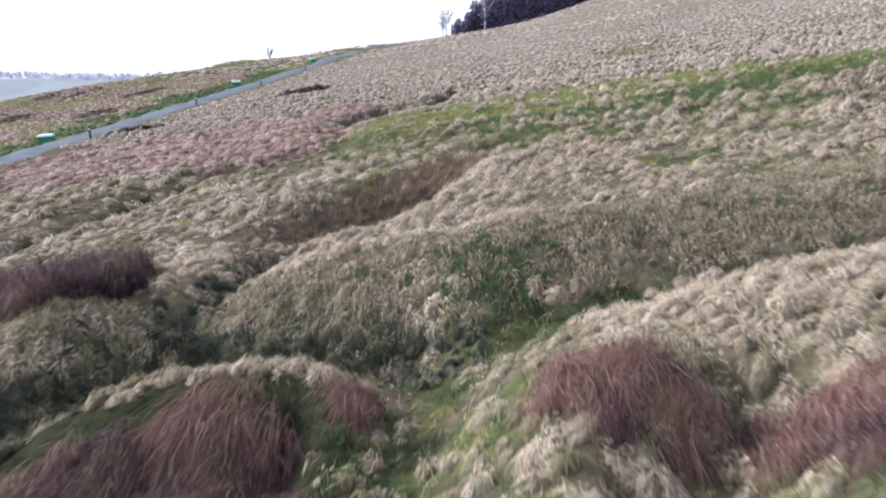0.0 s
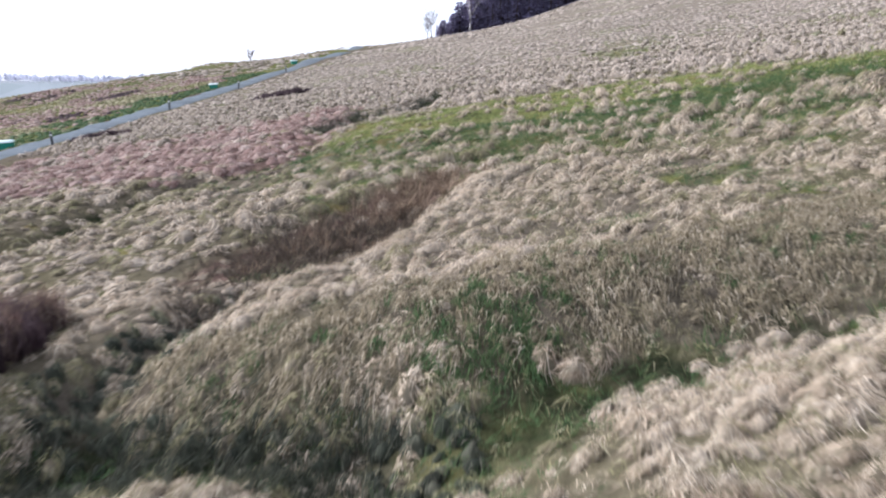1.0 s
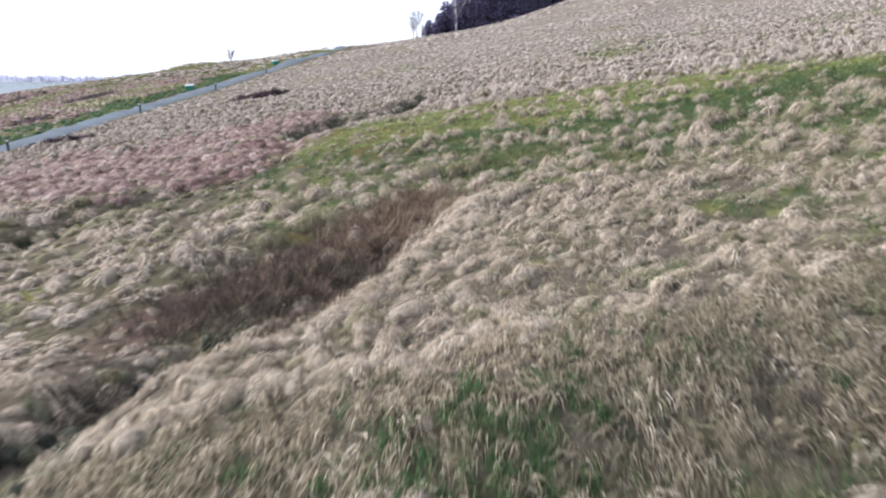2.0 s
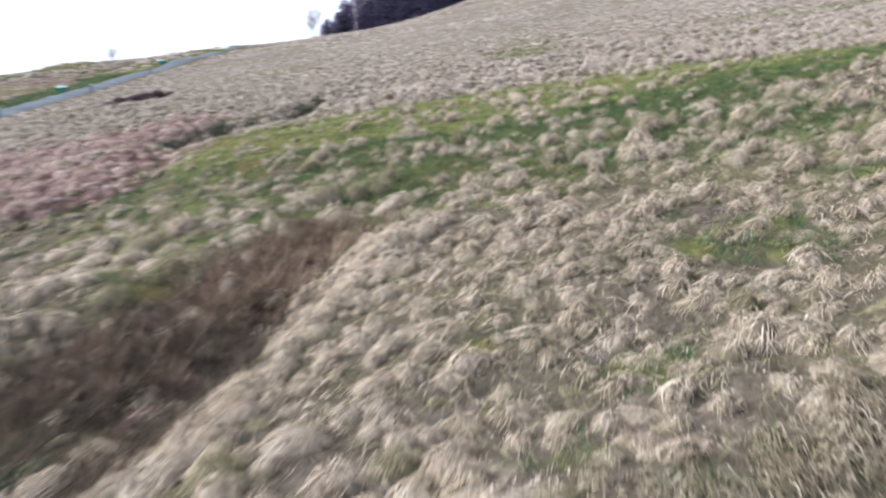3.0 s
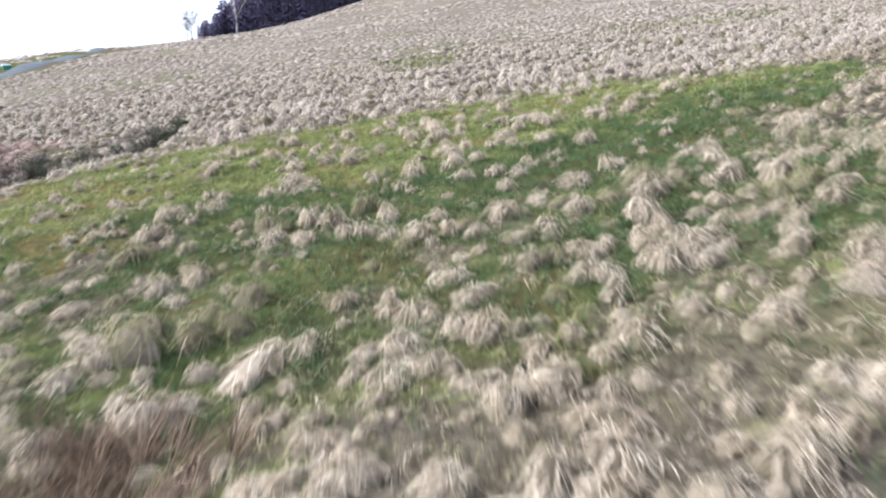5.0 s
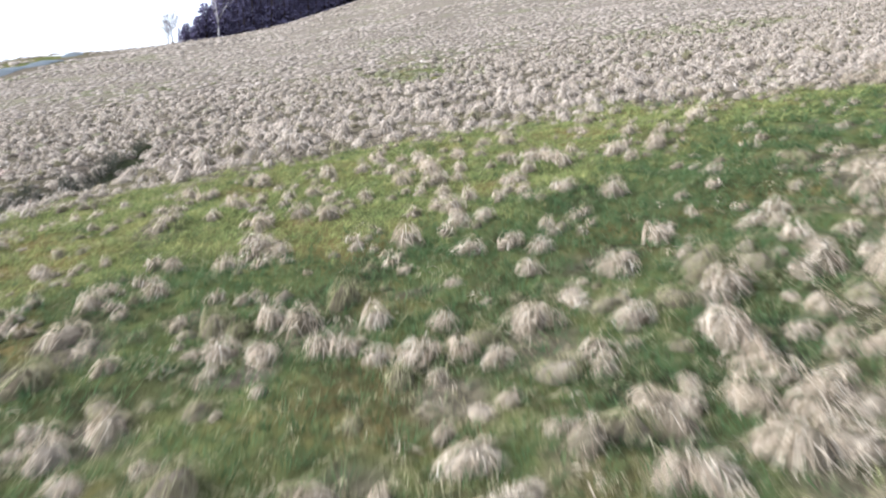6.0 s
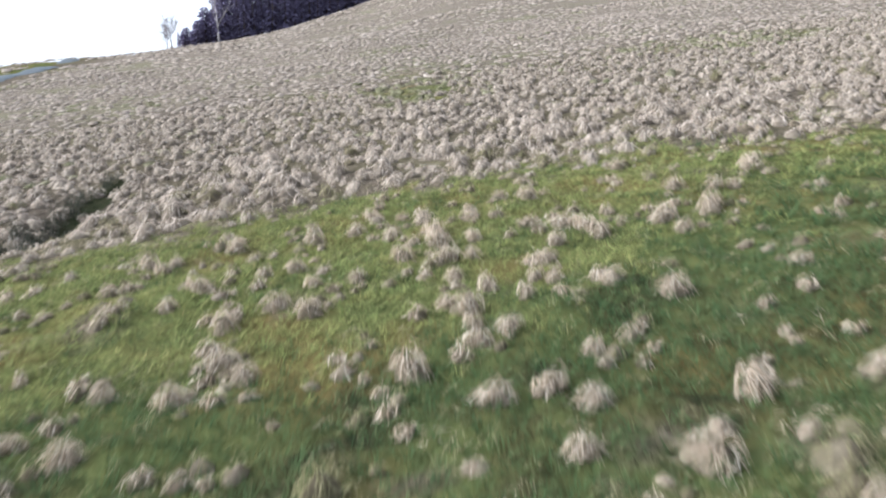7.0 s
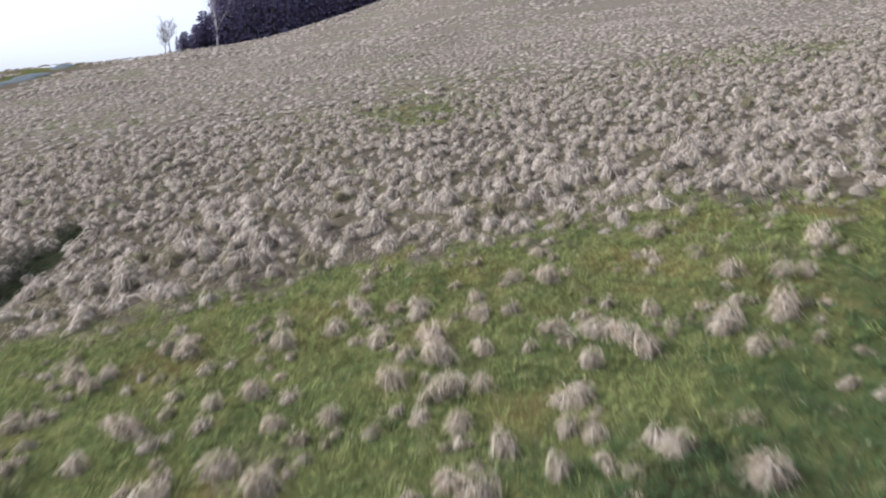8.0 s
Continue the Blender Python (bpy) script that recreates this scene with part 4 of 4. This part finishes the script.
x, y = scatter(-7.2, -4.3, 8.9, 10.8, 0.2)
keep = (((x + 5.6) / 1.3) ** 2 + ((y - 9.9) / 0.75) ** 2 < 1)
x, y = x[keep], y[keep]
pale = rng.uniform(0, 1, len(x)) < 0.4
for s, mat, word in ((pale, straw_mat, "pale grass tufts on the lump beside the gully"), (~pale, olive_mat, "olive grass tufts on the lump beside the gully")):
    stuff("grass_tufts", spread(small_forms, x[s], y[s], rng.uniform(0.8, 1.6, s.sum()), rng.uniform(0.7, 1.2, s.sum())), mat, word, "grass", shaded_thatch_mat)
x, y = scatter(-7, 3, 13, 24, 0.19)
d, t = off_line(x + 0.15, y - 0.15, TRENCH)
keep = (d < 0.6 + 0.4 * smooth(0.25, 0.5, t) + rng.normal(0, 0.35, len(x))) & (t > 0.13) & (rng.uniform(0, 1, len(x)) < smooth(0.8, 0.45, t))
keep = keep | ((off_line(x, y, WALL)[0] < 0.5 + rng.normal(0, 0.12, len(x))) & (y < 18) & (y > 13))
x, y = x[keep], y[keep]
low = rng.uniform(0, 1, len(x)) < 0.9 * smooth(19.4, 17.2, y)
sparse = rng.uniform(0, 1, len(x)) < smooth(-5.5, -2.5, x)
x, y, low = x[sparse], y[sparse], low[sparse]
size, tall, tip = rng.uniform(0.7, 1.2, len(x)), rng.uniform(0.45, 0.9, len(x)), rng.normal(0, 0.45, (len(x), 2))
stuff("brown_rush", spread(rush_forms, x[~low], y[~low], size[~low], tall[~low], tip[~low]), brown_mat, "brown withered rushes filling the trench", "rushes")
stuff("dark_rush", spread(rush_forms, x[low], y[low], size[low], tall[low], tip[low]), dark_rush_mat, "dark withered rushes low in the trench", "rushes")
x, y = scatter(-8.5, 1, 3, 11, 0.24)
d, t = off_line(x, y, FOOT)
keep = (d < 0.6 + rng.normal(0, 0.2, len(x))) & (t > 0.08) & (ripple(x, y, 1.1, 54) > -0.4)
x, y = x[keep], y[keep]
stuff("shaded_gully_rush", spread(rush_forms, x, y, rng.uniform(0.7, 1.2, len(x)), rng.uniform(0.4, 0.8, len(x)), rng.normal(0, 0.4, (len(x), 2))), shaded_gully_mat, "green rushes in the gully below the knoll, darkened to paint its shade", "rushes")
x, y = scatter(-7, 3, 33, 49, 0.34)
d, t = off_line(x + 0.3, y - 0.4, STEP)
keep = d < (1.1 + rng.normal(0, 0.25, len(x))) * smooth(38.0, 39.5, y) * (0.3 + 0.7 * smooth(43.8, 42.0, y)) * smooth(48.5, 45, y)
x, y = x[keep], y[keep]
stuff("slot_rush", spread(rush_forms, x, y, rng.uniform(0.9, 1.5, len(x)), rng.uniform(0.5, 0.9, len(x)), rng.normal(0, 0.4, (len(x), 2))), shaded_gully_mat, "dark green rushes in the slot beside the red grass", "rushes")
x, y = drift(((-13.1, 67.1, 3.0, 0.8, 39), (-22.5, 52.5, 1.6, 0.5, 15)), 0.27)
stuff("dark_heather", spread(red_mid_forms, x, y, rng.uniform(0.9, 1.3, len(x)), rng.uniform(0.8, 1.5, len(x))), heather_mat, "low dark heather patch on the slope", "heather")
x, y = scatter(-34, -2, 25, 66, 0.46)
g, r, w = cover(x, y)
keep = (rng.uniform(0, 1, len(x)) < r * (1 - w)) & (x > -0.75 * y - 3) & (y > 24)
x, y = x[keep], y[keep]
stuff("red_grass_belt", spread(red_mid_forms, x, y, rng.uniform(0.6, 1.3, len(x)), rng.uniform(0.45, 0.85, len(x))), belt_mat, "belt of reddish-brown withered grass beside the road")


# rough grazing beyond the lane
x, y = scatter(-72, -24, 28, 118, 0.62)
d, t = off_line(x, y, ROAD)
side = -30.0 + 0.115 * (y - 32) - x
keep = in_view(x, y) & (side > 0) & (d > 2.1) & (rng.uniform(0, 1, len(x)) < 0.85)
x, y, side = x[keep], y[keep], side[keep]
tone = ripple(x, y * 0.6, 9, 61) + 0.2 * rng.normal(0, 1, len(x))
verge = side < 6.5 + 2.0 * ripple(x, y, 8, 62) + rng.normal(0, 0.8, len(x))
low_forms = [tussock(5, 0.34, 0.20, 0.09, 0.78, 2, True, 520 + k, 5, 0.6) for k in range(6)]
for s, mat, name, word in ((verge, lush_mat, "verge_grass", "dark green grass on the verge of the lane"), (~verge & (tone > 0.7), heather_mat, "verge_heather", "dark heather patches beyond the lane"),
                           (~verge & (tone <= 0.7) & (tone > -0.25), belt_mat, "verge_moor_grass", "pinkish-brown moor grass beyond the lane"), (~verge & (tone <= -0.25), olive_mat, "verge_olive_grass", "olive rough grass beyond the lane")):
    stuff(name, spread(low_forms, x[s], y[s], rng.uniform(0.8, 1.4, s.sum()), rng.uniform(0.5, 1.0, s.sum())), mat, word)


# ---- helper for parts ----
def part(name, bm, mat, parent=None, label=""):
    me = bpy.data.meshes.new(name)
    bm.to_mesh(me)
    bm.free()
    me.materials.append(mat)
    ob = new(name, me)
    ob.parent = parent
    if label:
        tagged(ob, label)
    return ob


def empty(name, m):
    ob = new(name)
    ob.matrix_world = m
    return ob


def height(x, y):
    return float(land(np.array([x]), np.array([y]))[0])


# ---- road ----
def road_strip():
    pts = np.array(ROAD, float)
    s = np.linspace(0, len(pts) - 1, 260)
    i = np.minimum(s.astype(int), len(pts) - 2)
    c = pts[i] + (pts[i + 1] - pts[i]) * (s - i)[:, None]
    d = np.gradient(c, axis=0)
    d /= np.linalg.norm(d, axis=1)[:, None]
    side = np.stack([d[:, 1], -d[:, 0]], 1)
    V, nrow = [], 7
    for k in range(nrow):
        o = (k / (nrow - 1) - 0.5) * 2.8
        edge = 0.0 if 0 < k < nrow - 1 else 1.0
        q = c + side * (o + edge * 0.12 * rng.normal(0, 1, len(c)))[:, None]
        zz = land(c[:, 0], c[:, 1]) + 0.10 - 0.02 * abs(o) - 0.12 * edge
        V.append(np.stack([q[:, 0], q[:, 1], zz], 1))
    V = np.stack(V, 1)
    n = len(c)
    i = (np.arange(n - 1)[:, None] * nrow + np.arange(nrow - 1)[None]).ravel()
    me = bpy.data.meshes.new("road")
    fill_mesh(me, V.reshape(-1, 3), np.stack([i, i + 1, i + nrow + 1, i + nrow], 1))
    me.materials.append(asphalt_mat)
    tagged(new("road", me), "narrow grey asphalt lane climbing over the hillside", "road", kind="structure")


road_strip()


def marker_post():
    ob = empty("marker_post", Matrix())
    bm = bmesh.new()
    bmesh.ops.create_cone(bm, cap_ends=True, segments=8, radius1=0.09, radius2=0.08, depth=0.95, matrix=Matrix.Translation((0, 0, 0.42)))
    part("shaft", bm, post_mat, ob)
    bm = bmesh.new()
    bmesh.ops.create_cone(bm, cap_ends=True, segments=8, radius1=0.086, radius2=0.086, depth=0.1, matrix=Matrix.Translation((0, 0, 0.72)))
    part("band", bm, band_mat, ob, "pale reflective band")
    bm = bmesh.new()
    bmesh.ops.create_cone(bm, cap_ends=True, segments=8, radius1=0.08, radius2=0.03, depth=0.05, matrix=Matrix.Translation((0, 0, 0.92)))
    part("cap", bm, post_mat, ob)
    return tagged(ob, "short dark marker post at the lane's verge", "post", "posts along the lane")


first_post = marker_post()
for k, (px, py) in enumerate(((-25.8, 51.7), (-23.75, 68.8), (-21.8, 86.0), (-19.6, 103.0))):
    m = pose(px, py, height(px, py), 2 - k, 1.5 * k - 2, 40 * k)
    if k == 0:
        first_post.matrix_world = m
    else:
        copy_thing(first_post, m)


def grit_bin():
    ob = empty("grit_bin", Matrix())
    bm = bmesh.new()
    bmesh.ops.create_cube(bm, size=1.0, matrix=Matrix.Translation((0, 0, 0.24)) @ Matrix.Diagonal((1.0, 0.62, 0.52, 1)))
    for v in bm.verts:
        if v.co.z < 0.1:
            v.co.x, v.co.y = v.co.x * 0.84, v.co.y * 0.84
    bmesh.ops.bevel(bm, geom=bm.edges[:], offset=0.04, segments=2, affect="EDGES")
    part("tub", bm, bin_mat, ob)
    bm = bmesh.new()
    bmesh.ops.create_cube(bm, size=1.0, matrix=Matrix.Translation((0, 0, 0.56)) @ Matrix.Diagonal((1.14, 0.74, 0.16, 1)))
    for v in bm.verts:
        if v.co.z > 0.57:
            v.co.x, v.co.y = v.co.x * 0.86, v.co.y * 0.7
    bmesh.ops.bevel(bm, geom=bm.edges[:], offset=0.04, segments=2, affect="EDGES")
    part("lid", bm, lid_mat, ob, "pale weathered lid")
    return tagged(ob, "green plastic grit bin with a pale lid on the verge", "grit bin", "grit bins along the lane")


first_bin = grit_bin()
for k, (px, py) in enumerate(((-30.6, 54.5), (-26.0, 90.5), (-21.9, 122.0))):
    m = pose(px, py, height(px, py) - 0.02, 3, -4, 12 + 5 * k)
    if k == 0:
        first_bin.matrix_world = m
    else:
        copy_thing(first_bin, m)


# ---- trees ----
def tube(bm, pts, radii, sides=5):
    """One tapered, closed tube through the points."""
    rings = []
    for k, (p, r) in enumerate(zip(pts, radii)):
        d = pts[min(k + 1, len(pts) - 1)] - pts[max(k - 1, 0)]
        q = d.to_track_quat("Z", "Y").to_matrix()
        rings.append([bm.verts.new(p + q @ Vector((r * math.cos(2 * math.pi * j / sides), r * math.sin(2 * math.pi * j / sides), 0))) for j in range(sides)])
    for a, b in zip(rings, rings[1:]):
        for j in range(sides):
            bm.faces.new((a[j], a[(j + 1) % sides], b[(j + 1) % sides], b[j]))
    bm.faces.new(rings[-1])


def conifer(tall, seed, clear=0.18):
    r = random.Random(seed)
    ob = empty("conifer", Matrix())
    bm = bmesh.new()
    pts = [Vector((0, 0, -0.5))] + [Vector((r.uniform(-0.06, 0.06) * k, r.uniform(-0.06, 0.06) * k, tall * k / 6)) for k in range(1, 7)]
    tube(bm, pts, [0.26 * (1 - k / 6.6) for k in range(7)], 7)
    part("trunk", bm, bark_mat, ob)
    bm = bmesh.new()
    whorls = 26
    for k in range(whorls):
        t = k / (whorls - 1)
        z = tall * (clear + (0.99 - clear) * t)
        reach = (0.35 + 2.3 * (1 - t) ** 0.8)
        for j in range(r.randint(6, 8)):
            a = r.uniform(0, 6.283)
            ln = reach * r.uniform(0.6, 1.15)
            d = Vector((math.cos(a), math.sin(a), 0))
            s = Vector((-math.sin(a), math.cos(a), 0))
            for m in range(3):
                f = (m + 0.6) / 3
                c = Vector((0, 0, z)) + d * ln * f + Vector((0, 0, -0.32 * ln * f * f + r.uniform(-0.12, 0.12)))
                w, h = ln * r.uniform(0.16, 0.3), r.uniform(0.2, 0.5)
                v = [bm.verts.new(c - s * w + d * r.uniform(-0.2, 0.1)), bm.verts.new(c + s * w * r.uniform(0.6, 1.1) + Vector((0, 0, r.uniform(-0.1, 0.1)))), bm.verts.new(c + d * h * 1.4 - Vector((0, 0, h * 0.6))), ]
                bm.faces.new(v)
                v = [bm.verts.new(c + Vector((0, 0, h * 0.5))), bm.verts.new(c + d * h + s * r.uniform(-0.2, 0.2)), bm.verts.new(c - Vector((0, 0, h)) + d * 0.15)]
                bm.faces.new(v)
    part("crown", bm, hazed_needle_mat, ob, "drooping needles, lightened by painted haze")
    return tagged(ob, "tall dark conifer in a dense plantation on the skyline", "tree", "plantation trees")


def bare_tree(tall, seed, mat, label, twigs=3, spread_angle=0.5, fine=0.012, bushy=0):
    r = random.Random(seed)
    ob = empty("bare_tree", Matrix())
    trunk, limbs = bmesh.new(), bmesh.new()

    def grow(p, d, length, rad, level):
        bm = trunk if level == 0 else limbs
        n = 5 if level == 0 else 3
        pts, radii = [p], [rad]
        for k in range(n):
            d = (d + Vector((r.uniform(-1, 1), r.uniform(-1, 1), r.uniform(-0.3, 0.7))) * (0.07 + 0.07 * level)).normalized()
            pts.append(pts[-1] + d * length / n)
            radii.append(rad * (1 - 0.75 * (k + 1) / n))
            if level < twigs and (k > 0 or level > 0):
                for j in range(2):
                    a = r.uniform(0, 6.283)
                    e = Vector((math.cos(a), math.sin(a), 0))
                    grow(pts[-1], (d * (1 - spread_angle) + e * spread_angle * r.uniform(0.7, 1.3) + Vector((0, 0, 0.25))).normalized(), length * r.uniform(0.38, 0.56), max(radii[-1] * 0.55, fine), level + 1)
        tube(bm, pts, radii, 6 if level == 0 else 4 if level == 1 else 3)
    grow(Vector((0, 0, -0.3)), Vector((0, 0, 1)), tall * 0.72, tall * 0.018 + 1.5 * (fine - 0.012), 0)
    for k in range(bushy):              # a close head of short twigs
        d = Vector((r.gauss(0, 1), r.gauss(0, 1), r.gauss(0, 1))).normalized() * (0.3 * tall * r.uniform(0.2, 1) ** 0.4)
        c = Vector((0, 0, 0.8 * tall)) + d
        e = (d.normalized() + Vector((r.uniform(-1, 1), r.uniform(-1, 1), r.uniform(-0.4, 1)))).normalized() * 0.12 * tall
        tube(limbs, [c - e * 0.5, c, c + e * 0.6], [fine, fine * 0.8, fine * 0.3], 3)
    part("trunk", trunk, mat, ob)
    part("crown", limbs, mat if mat is birch_mat else twig_mat, ob)
    return tagged(ob, label, "tree")


forms = [conifer(15.5, 1, 0.06), conifer(18.0, 2, 0.04), conifer(13.0, 3, 0.03), conifer(17.0, 4, 0.10)]
r = random.Random(5)
used = set()
for row in range(5):
    for k in range(28):
        px = 2.4 + 2.3 * k + r.uniform(-0.7, 0.7) + 0.6 * row
        py = 206.5 + 3.2 * row + r.uniform(-1, 1) + 0.02 * px
        f = r.randrange(4) if k > 3 else 2
        sc = r.uniform(0.9, 1.1) * (0.26, 0.30, 0.42, 0.62)[k] if k < 4 else r.uniform(0.85, 1.15)
        m = pose(px, py, height(px, py) - (0.7 if k > 3 else 0.35), r.uniform(-2, 2), r.uniform(-2, 2), r.uniform(0, 360)) @ Matrix.Scale(sc, 4)
        if f not in used:
            used.add(f)
            forms[f].matrix_world = m
        else:
            t = copy_thing(forms[f], m)
            t.scale = (sc, sc, sc) if k > 3 else (2.3 * sc, 2.3 * sc, sc)

for px, py, tall, seed, mat, fine, bushy, word in ((1.0, 202.3, 7.0, 11, bark_mat, 0.03, 130, "small leafless tree at the plantation's edge"), (0.0, 203.2, 5.6, 12, bark_mat, 0.02, 80, "thin leafless tree beside the plantation"),
                                                   (11.6, 203.2, 15.0, 13, birch_mat, 0.02, 0, "pale-barked leafless tree before the dark conifers"),
                                                   (-33.3, 139.6, 2.5, 14, bark_mat, 0.03, 45, "lone leafless thorn tree on the skyline")):
    b = bare_tree(tall, seed, mat, word, 3, 0.5, fine, bushy)
    b.matrix_world = pose(px, py, height(px, py) - 0.3, 0, 0, seed * 40)


# ---- the distance: bare woods on the far ridge ----
def far_woods():
    r = np.random.default_rng(77)
    V, T = [], []
    for k in range(520):
        a = radians(r.uniform(-37, -12))
        d = 1430 + 40 * r.normal()
        if r.uniform() < 0.25 and -30 < math.degrees(a) < -27:
            continue
        cx, cy = d * math.sin(a), d * math.cos(a)
        z = height(cx, cy)
        h, w = r.uniform(6, 13), r.uniform(3, 7)
        for j in range(5):
            o = len(V)
            b = r.uniform(0, 6.28)
            ux, uy = math.cos(b), math.sin(b)
            zz = z + h * r.uniform(0.3, 0.75)
            V += [(cx - ux * w, cy - uy * w, zz), (cx + ux * w * r.uniform(0.5, 1), cy + uy * w, zz + r.uniform(-1, 1)), (cx, cy, z + h * r.uniform(0.8, 1.05)), (cx, cy, zz - h * 0.3)]
            T += [(o, o + 1, o + 2), (o, o + 3, o + 1)]
        o = len(V)
        V += [(cx - 0.4, cy, z - 1), (cx + 0.4, cy, z - 1), (cx, cy, z + h * 0.8)]
        T.append((o, o + 1, o + 2))
    stuff("far_woods", (np.array(V), np.array(T)), hazed_wood_mat, "bare woods on a distant ridge, haze painted into their grey", "woods")


far_woods()
